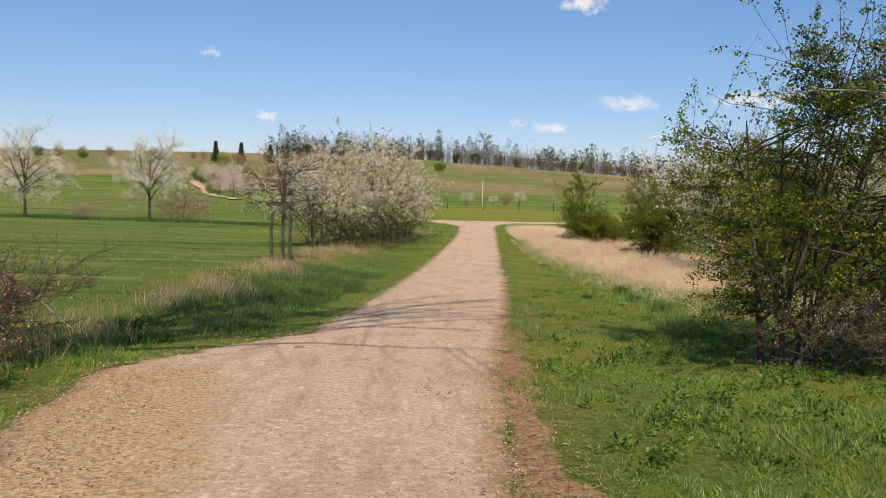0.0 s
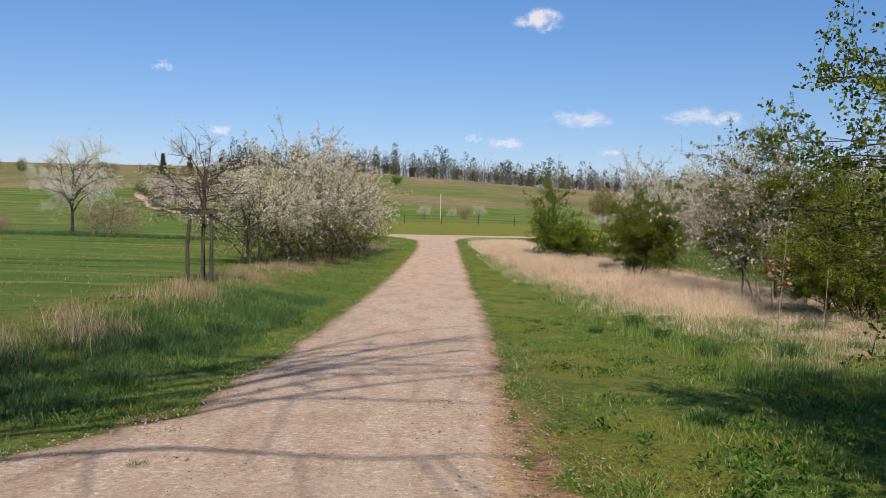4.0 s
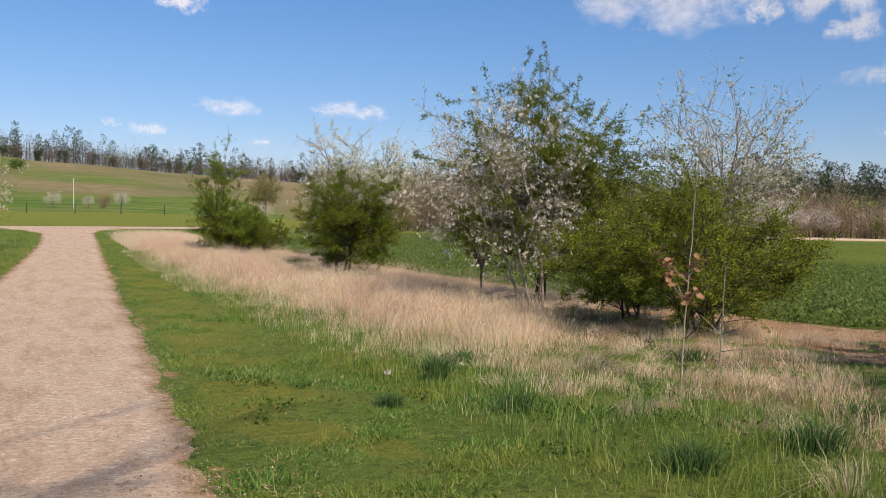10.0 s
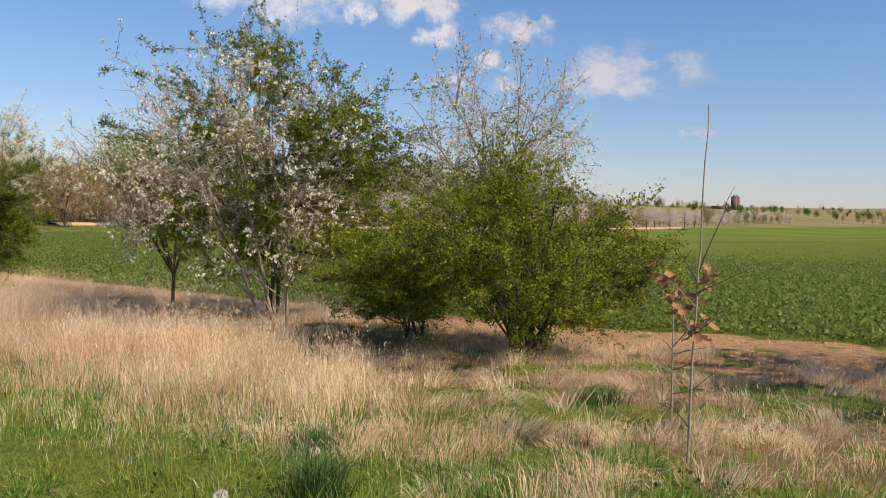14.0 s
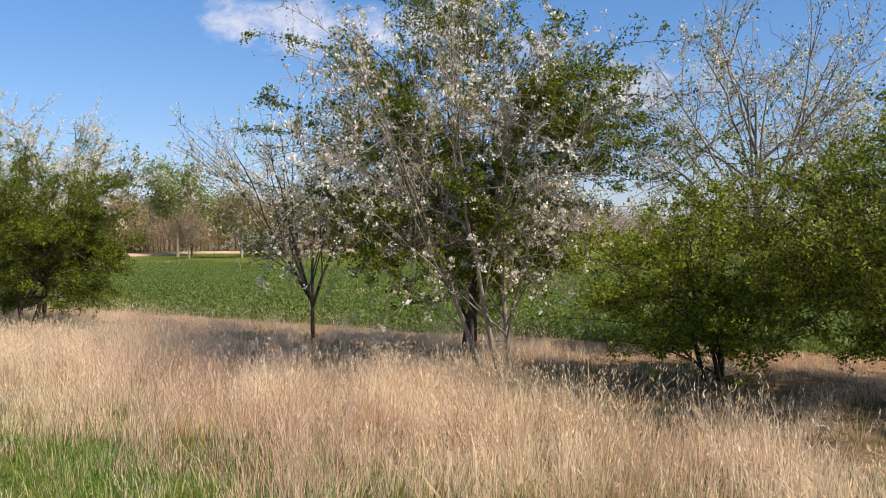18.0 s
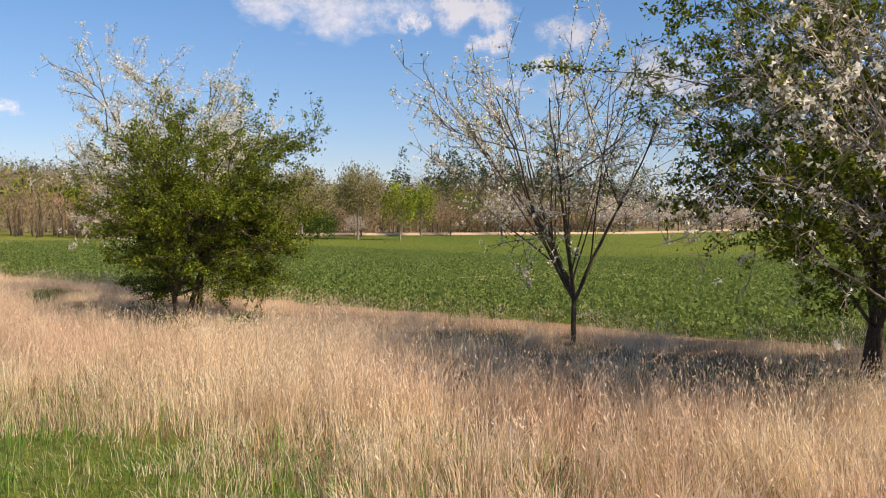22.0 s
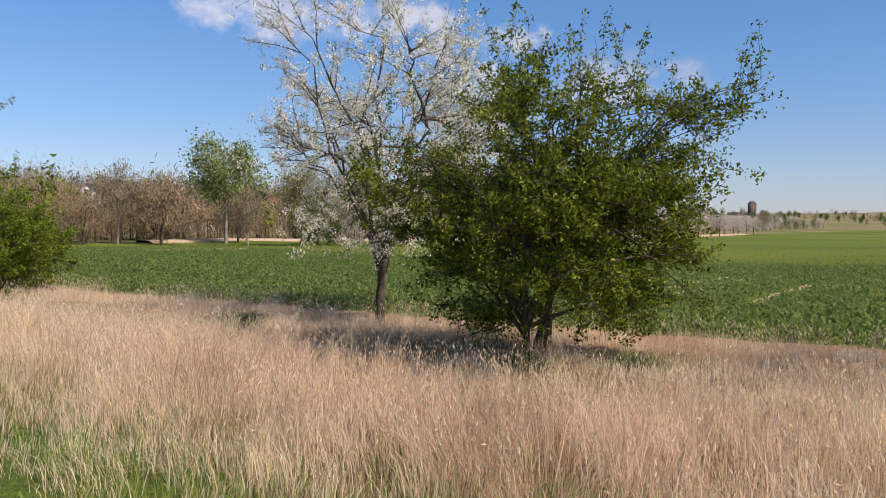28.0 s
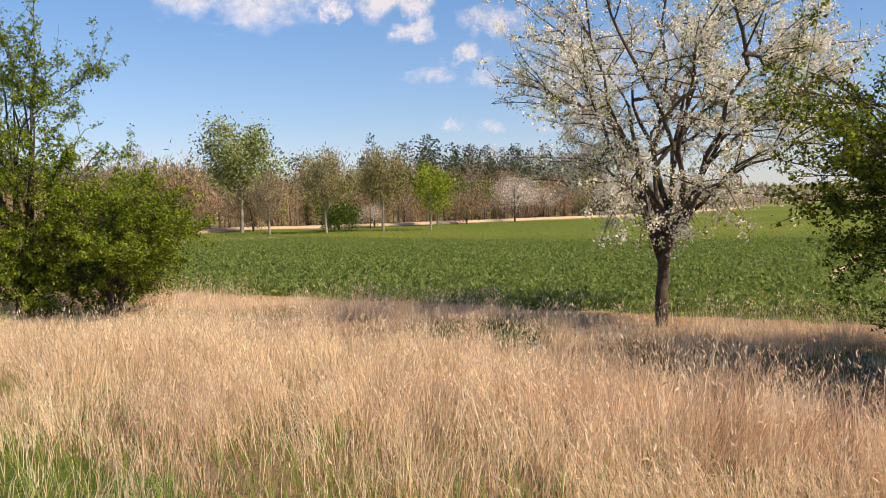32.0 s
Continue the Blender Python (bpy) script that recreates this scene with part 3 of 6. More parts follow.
def tubes(paths, sides):
    """Tapered tubes along paths of (points, radii): corners and faces."""
    verts, quads, base = [], [], 0
    ring = np.arange(sides)
    ang = ring * 2 * np.pi / sides
    for pts, rad in paths:
        pts, rad = np.asarray(pts), np.asarray(rad)
        tan = np.gradient(pts, axis=0)
        tan /= np.linalg.norm(tan, axis=1)[:, None] + 1e-9
        ref = np.where(np.abs(tan[:, 2:3]) > 0.9, np.array([[1.0, 0, 0]]), np.array([[0, 0, 1.0]]))
        a = np.cross(tan, ref)
        a /= np.linalg.norm(a, axis=1)[:, None] + 1e-9
        b = np.cross(tan, a)
        v = pts[:, None] + rad[:, None, None] * (np.cos(ang)[None, :, None] * a[:, None] + np.sin(ang)[None, :, None] * b[:, None])
        n = len(pts)
        verts.append(v.reshape(-1, 3))
        i = base + np.arange(n)[:, None] * sides + ring
        j = base + np.arange(n)[:, None] * sides + (ring + 1) % sides
        quads.append(np.stack((i[:-1], j[:-1], j[1:], i[1:]), -1).reshape(-1, 4))
        base += n * sides
    return np.concatenate(verts), np.concatenate(quads)


def tube_mesh(name, paths, sides):
    v, q = tubes(paths, sides)
    return mesh_of(name, v, q, smooth_faces=True)


def unit(v):
    return v / (np.linalg.norm(v, axis=-1, keepdims=True) + 1e-9)


def flakes(name, places, sizes, rng, long=1.6, up=0.3, fold=0.25, single=False, flat=0.0):
    """Small leaves or petals at places: folded pairs of three-sided faces, or single ones for those seen from afar."""
    n = len(places)
    d = unit(rng.normal(size=(n, 3)) + np.array([0, 0, up]))
    s = unit(np.cross(rng.normal(size=(n, 3)) + np.array([0, 0, flat]), d))
    nrm = np.cross(d, s)
    size = np.asarray(sizes)[:, None] * np.ones((n, 1))
    p = np.asarray(places)
    if single:
        v = np.stack((p - s * size * 0.35, p + d * size * long, p + s * size * 0.65 + d * size * long * 0.4), 1)
        return mesh_of(name, v.reshape(-1, 3), None, np.arange(n * 3).reshape(-1, 3))
    v = np.stack((p, p + d * size * long * 0.5 + s * size * 0.5 + nrm * size * fold, p + d * size * long, p + d * size * long * 0.5 - s * size * 0.5 + nrm * size * fold), 1)
    i = np.arange(n)[:, None] * 4
    tris = np.concatenate((i + np.array([[0, 1, 2]]), i + np.array([[0, 2, 3]])))
    return mesh_of(name, v.reshape(-1, 3), None, tris)


def bend(a, b, rng, sag, wiggle, n):
    """A branch's line from a to b that rises first and wavers."""
    u = np.linspace(0, 1, n)[:, None]
    length = np.linalg.norm(b - a)
    p = a * (1 - u) + b * u
    p = p + np.array([0, 0, 1.0]) * (sag * length * u * (1 - u))
    w = rng.normal(size=(n, 3)) * wiggle * length
    w[0] = 0
    w = np.cumsum(w, 0) / np.sqrt(n)
    return p + w * u


def grow(rng, stems, crown, limbs, seconds, twigs, thick, fork=0.3, low=-0.75, twig=0.35, shoots=0, shoot=1.0, sag=0.25, stem_top=None, gnarl=0.07, leaders=5, spray=0.8, slim=1.0, reach=(0.35, 0.6)):
    """The wood of a tree. stems: (x, y, lean x, lean y) at the foot; crown: centre and radii. Returns stem, limb and twig lines."""
    c, r = np.array(crown[0]), np.array(crown[1])
    main, mids, fine = [], [], []
    top = c[2] + r[2]
    stem_lines = []
    for sx, sy, lx, ly in stems:
        a = np.array([sx, sy, -0.15])
        b = np.array([c[0] * 0.5 + lx + sx * 0.4, c[1] * 0.5 + ly + sy * 0.4, c[2] + r[2] * 0.45])
        if stem_top:
            b = np.array([sx + lx * 0.2, sy + ly * 0.2, stem_top])
        line = bend(a, b, rng, 0.0, 0.02, 12)
        rad = thick * (1 - (0.25 if stem_top else 0.8) * np.linspace(0, 1, 12) ** 0.8)
        rad[0] *= 1.35
        stem_lines.append(line)
        main.append((line, rad))
    if stem_top:
        feet = stem_lines
        stem_lines = []
        for k in range(leaders):
            a = feet[0][-1] + (feet[0][-2] - feet[0][-1]) * rng.uniform(0, 1.5)
            az = k * 2 * math.pi / leaders + rng.normal() * 0.3
            w = rng.uniform(*reach)
            q = bend(a, c + r * np.array([math.cos(az) * w, math.sin(az) * w, rng.uniform(0.1, 0.65)]), rng, -0.15, gnarl, 12)
            stem_lines.append(q)
            main.append((q, thick * 0.62 * (1 - 0.9 * np.linspace(0, 1, 12)) + 0.004))
        fork = 0.08
    limb_lines = []
    for k in range(limbs):
        line = stem_lines[k % len(stem_lines)]
        f = fork + (0.95 - fork) * rng.random() ** 1.2
        at = f * (len(line) - 1)
        i = int(at)
        a = line[i] + (line[min(i + 1, len(line) - 1)] - line[i]) * (at - i)
        az = (k % leaders) * 2 * math.pi / leaders + rng.normal() * 0.6 if stem_top else k * 2.4 + rng.normal() * 0.5
        h = low + (0.98 - low) * ((k + 0.5) / limbs + rng.normal() * 0.08)
        h = min(max(h, low), 0.98)
        w = math.sqrt(max(0.0, 1 - h * h)) * rng.uniform(0.78, 1.08)
        b = c + r * np.array([math.cos(az) * w, math.sin(az) * w, h * rng.uniform(0.9, 1.05)])
        p = bend(a, b, rng, sag, gnarl, 9)
        r0 = slim * thick * (0.5 - (0.1 if stem_top else 0.28) * f)
        limb_lines.append(p)
        main.append((p, r0 * (1 - 0.88 * np.linspace(0, 1, 9)) + 0.003))
    second_lines = []
    for p in limb_lines:
        for s in range(seconds):
            i = rng.uniform(2.2, 8)
            a = p[int(i)] + (p[min(int(i) + 1, 8)] - p[int(i)]) * (i - int(i))
            out = unit(a - c + rng.normal(size=3) * 0.55 * r) * np.array([1, 1, spray])
            b = a + out * rng.uniform(0.28, 0.6) * float(np.mean(r)) + np.array([0, 0, rng.uniform(0.0, 0.3 * spray)])
            q = bend(a, b, rng, 0.12, 0.07, 5)
            second_lines.append(q)
            mids.append((q, thick * 0.1 * (1 - 0.75 * np.linspace(0, 1, 5)) + 0.002))
    lines = second_lines + [p[4:] for p in limb_lines]
    for k in range(len(lines) * twigs):
        q = lines[k % len(lines)]
        i = rng.integers(1, len(q))
        d = unit(unit(q[i] - q[i - 1]) * 0.7 + rng.normal(size=3) * np.array([0.8, 0.8, spray]) + np.array([0, 0, 0.1 + 0.3 * spray]))
        fine.append(bend(q[i], q[i] + d * twig * rng.uniform(0.5, 1.3), rng, 0.05, 0.1, 4))
    for k in range(shoots):
        q = lines[rng.integers(0, len(lines))]
        best = max((lines[rng.integers(0, len(lines))] for _ in range(6)), key=lambda v: v[-1][2])
        d = unit(np.array([rng.normal() * 0.28, rng.normal() * 0.28, 1.0]))
        fine.append(bend(best[-1], best[-1] + d * shoot * rng.uniform(0.5, 1.1), rng, 0.0, 0.06, 7))
    return main, mids, fine


def along(lines, count, rng, spread):
    """Places strewn along lines, thicker towards their ends."""
    a = np.concatenate([q[:-1] for q in lines])
    c = np.concatenate([q[1:] for q in lines])
    w = np.concatenate([np.linspace(0.5, 1.3, len(q) - 1) for q in lines]) * np.linalg.norm(c - a, axis=1)
    k = rng.choice(len(a), count, p=w / w.sum())
    u = rng.random((count, 1))
    return a[k] + (c[k] - a[k]) * u + rng.normal(size=(count, 3)) * spread


def make_tree(name, x, y, seed, label, stems, crown, limbs, seconds, twigs, thick, bark, leaves=None, blossoms=None, keep=None, group="", category="tree", single=False, clump=0.85, **more):
    """A tree: trunk with limbs, branches, twigs, and a crown of leaves and blossoms.
    leaves, blossoms: (material, count, size, spread, share of clusters)."""
    rng = np.random.default_rng(seed)
    main, mids, fine = grow(rng, stems, crown, limbs, seconds, twigs, thick, **more)
    root = thing(name, x, y, label, category, group)
    n = len(stems)
    for line in main[:n]:
        part("trunk", tube_mesh("trunk", [line], 9), bark, root)
    for line in main[n:]:
        part("limb", tube_mesh("limb", [line], 6), bark, root)
    va, qa = tubes(mids, 3 if single else 4)
    vb, qb = tubes([(q[::2] if len(q) < 6 else q, 0.0045 * (1 - 0.7 * np.linspace(0, 1, len(q[::2] if len(q) < 6 else q)))) for q in fine], 3)
    tagged(part("brushwood", mesh_of("brushwood", np.concatenate((va, vb)), np.concatenate((qa, qb + len(va))), smooth_faces=True), bark, root), kind="stuff")
    carry = fine + [q for q, _ in mids]
    for part_name, spec in (("crown", leaves), ("blossom", blossoms)):
        if not spec:
            continue
        material, count, size, spread, bunch, long = spec
        count = int(count * 0.75)
        knots = along(carry, count // bunch, rng, spread * 0.4)
        gaps = bumps(knots[:, 0] + 1.5 * knots[:, 2], knots[:, 1] - 1.7 * knots[:, 2], 0.4, seed) + 0.5 * bumps(knots[:, 0] - knots[:, 2], knots[:, 1] + 2.0 * knots[:, 2], 0.17, seed + 1)
        knots = knots[rng.random(len(knots)) < 1 - clump + clump * smooth(-0.35, 0.25, gaps)]
        if keep and part_name in keep:
            knots = knots[keep[part_name](knots, rng)]
        p = np.repeat(knots, bunch, 0) + rng.normal(size=(len(knots) * bunch, 3)) * spread
        tagged(part(part_name, flakes(part_name, p, size * rng.uniform(0.6, 1.25, len(p)), rng, long, single=single, flat=0.5 if part_name == "crown" else 0.0), material, root), kind="stuff")
    return root


def blades(name, xy, tall, width, lean, rng, z=None, wind=(0.0, 0.0), curl=0.5, short=False):
    """Grass: one tapered blade at each place, bent unless it is short."""
    n = len(xy)
    z0 = (height(xy[:, 0], xy[:, 1]) if z is None else z) - 0.02
    az = rng.uniform(0, 2 * np.pi, n)
    side = np.stack((np.cos(az), np.sin(az), np.zeros(n)), 1)
    push = rng.normal(size=(n, 2)) * lean + np.asarray(wind)
    base = np.column_stack((xy, z0))
    tall = np.asarray(tall) * np.ones(n)
    mid = base + np.column_stack((push * tall[:, None] * 0.4, tall * 0.6))
    tip = base + np.column_stack((push * tall[:, None] * (1 + curl), tall * np.clip(1 - 0.35 * (push ** 2).sum(1), 0.4, 1)))
    w = np.asarray(width)[:, None] if np.ndim(width) else width
    if short:
        v = np.stack((base - side * w, base + side * w, (mid + tip) / 2), 1).reshape(-1, 3)
        return mesh_of(name, v, None, np.arange(n * 3).reshape(-1, 3))
    v = np.stack((base - side * w, base + side * w, mid + side * w * 0.75, mid - side * w * 0.75, tip), 1).reshape(-1, 3)
    i = np.arange(n)[:, None] * 5
    return mesh_of(name, v, i + np.array([[0, 1, 2, 3]]), i + np.array([[3, 2, 4]]))


def scatter(rng, count, x0, x1, y0, y1, chance):
    """Places in a rectangle, kept by a chance that depends on the place."""
    p = np.column_stack((rng.uniform(x0, x1, count), rng.uniform(y0, y1, count)))
    return p[rng.random(count) < chance(p[:, 0], p[:, 1])]


def make_grass():
    rng = np.random.default_rng(5)

    def straw_here(x, y):
        s = smooth(-1.7, 0.9, x - np.interp(y, STRAW_Y, STRAW_X) + 0.3 * bumps(x, y, 0.5)) * smooth(-1.2, -1.9, x - np.interp(y, CROP_Y, CROP_X) - 1.0 * smooth(25, 29, y) + 0.3 * bumps(x, y, 0.5, 2))
        thin = (1 - smooth(24, 21, y) * (1 - 0.08 - 0.92 * smooth(-0.15, 0.35, bumps(x, y, 0.7, 1.0)))) * smooth(13, 15, y) * (0.55 + 0.45 * smooth(19, 22, y))
        bald = smooth(2.4, 1.5, np.interp(y, CROP_Y, CROP_X) - x) * smooth(26, 22, y)
        return s * thin * (1 - 0.93 * bald)

    def tufted(count, each, x0, x1, y0, y1, chance, spread):
        c = scatter(rng, count, x0, x1, y0, y1, chance)
        off = rng.normal(size=(len(c) * each, 2)) * spread
        tuft_lean = np.repeat(rng.normal(size=(len(c), 2)) * np.where(rng.random((len(c), 1)) < 0.1, 0.7, 0.13), each, 0)
        return np.repeat(c, each, 0) + off, off * 1.6 + tuft_lean, np.repeat(rng.uniform(0.7, 1.2, len(c)), each)

    # low green patches: real growth, and a stand-in for tree shade on the straw
    low_shade_spots = [(9.2, 24.2, 1.5), (9.9, 25.6, 1.4), (9.8, 29.0, 1.5), (10.5, 32.6, 1.0), (8.7, 39.0, 1.7), (8.4, 40.6, 1.1), (9.2, 43.1, 1.1), (8.7, 49.6, 1.4), (8.4, 17.5, 1.7), (9.6, 36.5, 0.9), (8.0, 36.7, 1.2), (8.0, 38.3, 1.2), (9.8, 31.0, 0.9), (8.6, 23.0, 1.4), (8.3, 24.6, 1.1), (7.4, 22.0, 1.3), (8.0, 48.0, 1.7), (7.3, 49.0, 1.7), (8.4, 50.0, 1.6), (9.3, 46.6, 0.9), (6.7, 47.3, 1.2)]

    def shaded(x, y):
        return np.max([smooth(r, r * 0.5, np.hypot(x - a, y - c)) for a, c, r in low_shade_spots], 0)

    def strip(x, y):
        return straw_here(x, y) * (1 - (0.8 - 0.4 * smooth(25, 28, y)) * shaded(x, y)) * (0.22 + 0.78 * smooth(-0.3, 0.25, bumps(x, y, 0.3, 9) + 0.5 * bumps(x, y, 1.3, 3)))

    p, wind, size = tufted(54000, 12, 3.6, 12.0, 13, 52, strip, 0.06)
    edge = smooth(-0.8, 1.4, p[:, 0] - np.interp(p[:, 1], STRAW_Y, STRAW_X))
    back = (1 - (0.55 - 0.2 * smooth(25, 28, p[:, 1])) * smooth(-5.0, -2.2, p[:, 0] - np.interp(p[:, 1], CROP_Y, CROP_X))) * (1 - 0.45 * shaded(p[:, 0], p[:, 1]))
    tall = (0.15 + 0.28 * edge) * back * size * rng.uniform(0.45, 1.25, len(p)) * np.where(p[:, 1] < 22, 0.62, 1) * (1 + 0.4 * bumps(p[:, 0], p[:, 1], 0.8, 4) + 0.35 * bumps(p[:, 0], p[:, 1], 0.22, 1))
    wind = wind + 0.42 * np.column_stack((bumps(p[:, 0], p[:, 1], 0.55, 5), bumps(p[:, 0], p[:, 1], 0.45, 6)))
    wind[p[:, 1] < 22] *= 2.4
    for lo, hi in ((13, 24), (24, 33), (33, 42), (42, 53)):
        k = (p[:, 1] >= lo) & (p[:, 1] < hi)
        for far in (False, True):
            f = k & ((p[:, 0] > 7.2) == far)
            me = blades("dry_grass", p[f], tall[f], rng.uniform(0.0012, 0.003, f.sum()), 0.2, rng, wind=wind[f], curl=0.25, short=far)
            me.materials.append(STRAW)
            tagged(new("dry_grass", me), "tall dry straw-coloured grass standing in a strip", "dry grass", kind="stuff")
        m = k & (tall > 0.28)
        m &= rng.random(len(m)) < 0.3
        q = np.column_stack((p[m] + wind[m] * tall[m, None] * 1.3, height(p[m, 0], p[m, 1]) + tall[m] * 0.86))
        q = np.repeat(q, 3, 0) + rng.normal(size=(3 * len(q), 3)) * np.array([0.014, 0.014, 0.035])
        me = flakes("dry_grass", q, rng.uniform(0.005, 0.011, len(q)), rng, 4.5, 2.2, 0.1, single=True)
        me.materials.append(STRAW)
        tagged(new("dry_grass", me), "feathery seed heads of the tall dry grass", "dry grass", kind="stuff")
    # pale tussocks that the winter has flattened
    c = scatter(rng, 420, 4.6, 10.8, 13.5, 23.5, lambda x, y: 0.75 * smooth(-0.6, 0.8, x - np.interp(y, STRAW_Y, STRAW_X) + 0.8) * smooth(-0.4, 0.3, bumps(x, y, 1.1, 4)))
    lay = rng.uniform(0, 2 * np.pi, len(c))
    n = 90
    off = rng.normal(size=(len(c) * n, 2)) * 0.075
    flow = np.repeat(np.column_stack((np.cos(lay), np.sin(lay))) * rng.uniform(0.4, 1.5, (len(c), 1)), n, 0) + off * 5
    me = blades("dry_grass", np.repeat(c, n, 0) + off, np.repeat(rng.uniform(0.14, 0.3, len(c)), n) * rng.uniform(0.5, 1.2, len(c) * n), rng.uniform(0.0012, 0.003, len(c) * n), 0.22, rng, wind=flow, curl=0.5)
    me.materials.append(STRAW)
    tagged(new("dry_grass", me), "flattened pale tussocks of dry grass beside the verge", "dry grass", kind="stuff")
    p = scatter(rng, 60000, 4.0, 8.5, 50, 68, lambda x, y: straw_here(x, y) * 0.8)
    me = blades("dry_grass", p, rng.uniform(0.25, 0.6, len(p)), 0.007, 0.2, rng, short=True)
    me.materials.append(STRAW)
    tagged(new("dry_grass", me), "dry straw-coloured grass far along the track", "dry grass", kind="stuff")

    p = scatter(rng, 50000, 6, 12, 15, 51, lambda x, y: shaded(x, y) * 0.8)
    me = blades("grass", p, rng.uniform(0.06, 0.2, len(p)), rng.uniform(0.003, 0.006, len(p)), 0.35, rng, short=True)
    me.materials.append(GRASS)
    tagged(new("grass", me), "low green grass in the shade under the trees", "grass", kind="stuff")
    p = scatter(rng, 46000, 8, 13.5, 14, 52, lambda x, y: 0.7 * smooth(0.1, -0.4, x - np.interp(y, CROP_Y, CROP_X)) * smooth(-2.2, -1.5, x - np.interp(y, CROP_Y, CROP_X)) * smooth(-0.3, 0.4, bumps(x, y, 0.5, 8)))
    me = blades("dry_grass", p, rng.uniform(0.03, 0.13, len(p)), rng.uniform(0.002, 0.004, len(p)), 0.6, rng)
    me.materials.append(STRAW)
    tagged(new("dry_grass", me), "short dry grass on the bare soil beside the crop", "dry grass", kind="stuff")

    def bank_here(x, y):
        c = np.interp(y, [8, 13, 20, 30, 45, 60], [-5.2, -4.6, -4.5, -4.7, -3.6, -2.0])
        return smooth(1.1, 0.3, np.abs(x - c + 0.35 * bumps(x, y, 0.8))) * (0.06 + 0.94 * smooth(-0.2, 0.5, bumps(x, y, 1.1, 3.0))) * smooth(6.5, 9, y)

    p = scatter(rng, 150000, -7, -1.2, 6.5, 62, bank_here)
    me = blades("dry_grass", p, rng.uniform(0.12, 0.5, len(p)), rng.uniform(0.0025, 0.005, len(p)), 0.28, rng, short=True)
    me.materials.append(STRAW_OLD)
    tagged(new("dry_grass", me), "dry straw-coloured grass on the bank beside the field", "dry grass", kind="stuff")

    def green_here(x, y):
        l, r = np.interp(y, ROAD_Y, ROAD_L), np.interp(y, ROAD_Y, ROAD_R)
        off = np.where(x < (l + r) / 2, l - x, x - r) + 0.12 * bumps(x, y, 0.3)
        right = smooth(0.9, -0.6, x - np.interp(y, STRAW_Y, STRAW_X))
        worn = 1 - 0.85 * smooth(0.9, 0.3, np.abs(off - 0.75)) * (x > 1) * smooth(-0.45, 0.25, bumps(x, y, 0.8, 5))
        rim = 1 - 0.3 * smooth(0.5, 0.1, off) * smooth(14, 9, y) * (x < 0)
        rim = rim * (1 - 0.85 * smooth(0.34, 0.06, off + 0.2 * bumps(x, y, 0.4, 3)) * smooth(15, 9, y) * (x > 0))
        left = smooth(-6.6, -5.4, x)
        return smooth(-0.2, 0.12, off) * worn * rim * np.where(x > 1, np.maximum(right, 0.7 * smooth(23, 20, y)), left)

    for x0, x1, y0, y1, count in ((0.3, 5, 2, 9, 260000), (1.0, 6.5, 9, 36, 560000), (-5, -1, 5, 30, 300000), (-7, 9.5, 1.5, 26, 90000), (-6, 6, 26, 44, 70000)):
        p, wind, size = tufted(count // 9, 9, x0, x1, y0, y1, lambda x, y: green_here(x, y) * (smooth(37, 14, y) if x1 < 6.8 and y0 < 20 else 1.0), 0.035)
        q, wind_q, size_q = tufted(count // 34, 14, x0, x1, y0, y1, lambda x, y: green_here(x, y) * smooth(-0.15, 0.35, bumps(x, y, 0.45, 11) + 0.4 * bumps(x, y, 0.16, 3)), 0.04)
        p, wind, size = np.concatenate((p, q)), np.concatenate((wind, wind_q)), np.concatenate((size, 1.8 * size_q))
        lush = smooth(0.0, 0.6, bumps(p[:, 0], p[:, 1], 0.9, 7))
        me = blades("grass", p, (0.03 + 0.045 * rng.random(len(p))) * (0.7 + 0.9 * lush) * size, rng.uniform(0.0035, 0.007, len(p)), 0.35, rng, wind=wind * 2.2, curl=1.0, short=True)
        me.materials.append(GRASS)
        tagged(new("grass", me), "short green grass on the verge beside the track", "grass", kind="stuff")
    p = scatter(rng, 40000, -6, 5.5, 44, 77, green_here)
    me = blades("grass", p, rng.uniform(0.05, 0.14, len(p)), 0.007, 0.5, rng)
    me.materials.append(GRASS)
    tagged(new("grass", me), "green verge grass far along the track", "grass", kind="stuff")

    def lush_here(x, y):
        l = np.interp(y, ROAD_Y, ROAD_L)
        return smooth(0.35, 0.9, l - x) * smooth(3.1, 2.2, l - x) * smooth(5.5, 8, y) * (0.3 + 0.7 * smooth(-0.2, 0.3, bumps(x, y, 0.8, 9)))

    p = np.concatenate((scatter(rng, 50000, -6.5, 0.5, 4.0, 62, lush_here), scatter(rng, 150000, -6.5, -1.0, 4.0, 26, lush_here)))
    me = blades("grass", p, rng.uniform(0.1, 0.28, len(p)), rng.uniform(0.0035, 0.006, len(p)), 0.4, rng, curl=0.8, short=True)
    me.materials.append(GRASS_BLUE)
    tagged(new("grass", me), "lush dark green grass on the bank beside the track", "grass", kind="stuff")
    # dark blades stand in for the low hedge line at the field's end
    p = np.column_stack((rng.uniform(-40, -11, 9000), 54.6 + 0.35 * rng.normal(size=9000)))
    me = blades("grass", p, rng.uniform(0.15, 0.42, len(p)), 0.022, 0.5, rng, short=True)
    me.materials.append(GRASS_BLUE)
    tagged(new("grass", me), "low dark hedge line made of grass blades along the field's far end", "grass", kind="stuff")
    p = scatter(rng, 150000, 0.8, 4.6, 4, 42, lambda x, y: smooth(0.12, 0.4, x - np.interp(y, ROAD_Y, ROAD_R)) * smooth(1.7, 0.9, x - np.interp(y, ROAD_Y, ROAD_R)) * smooth(-0.5, 0.2, bumps(x, y, 0.8, 5) + 0.6 * bumps(x, y, 0.25, 8)))
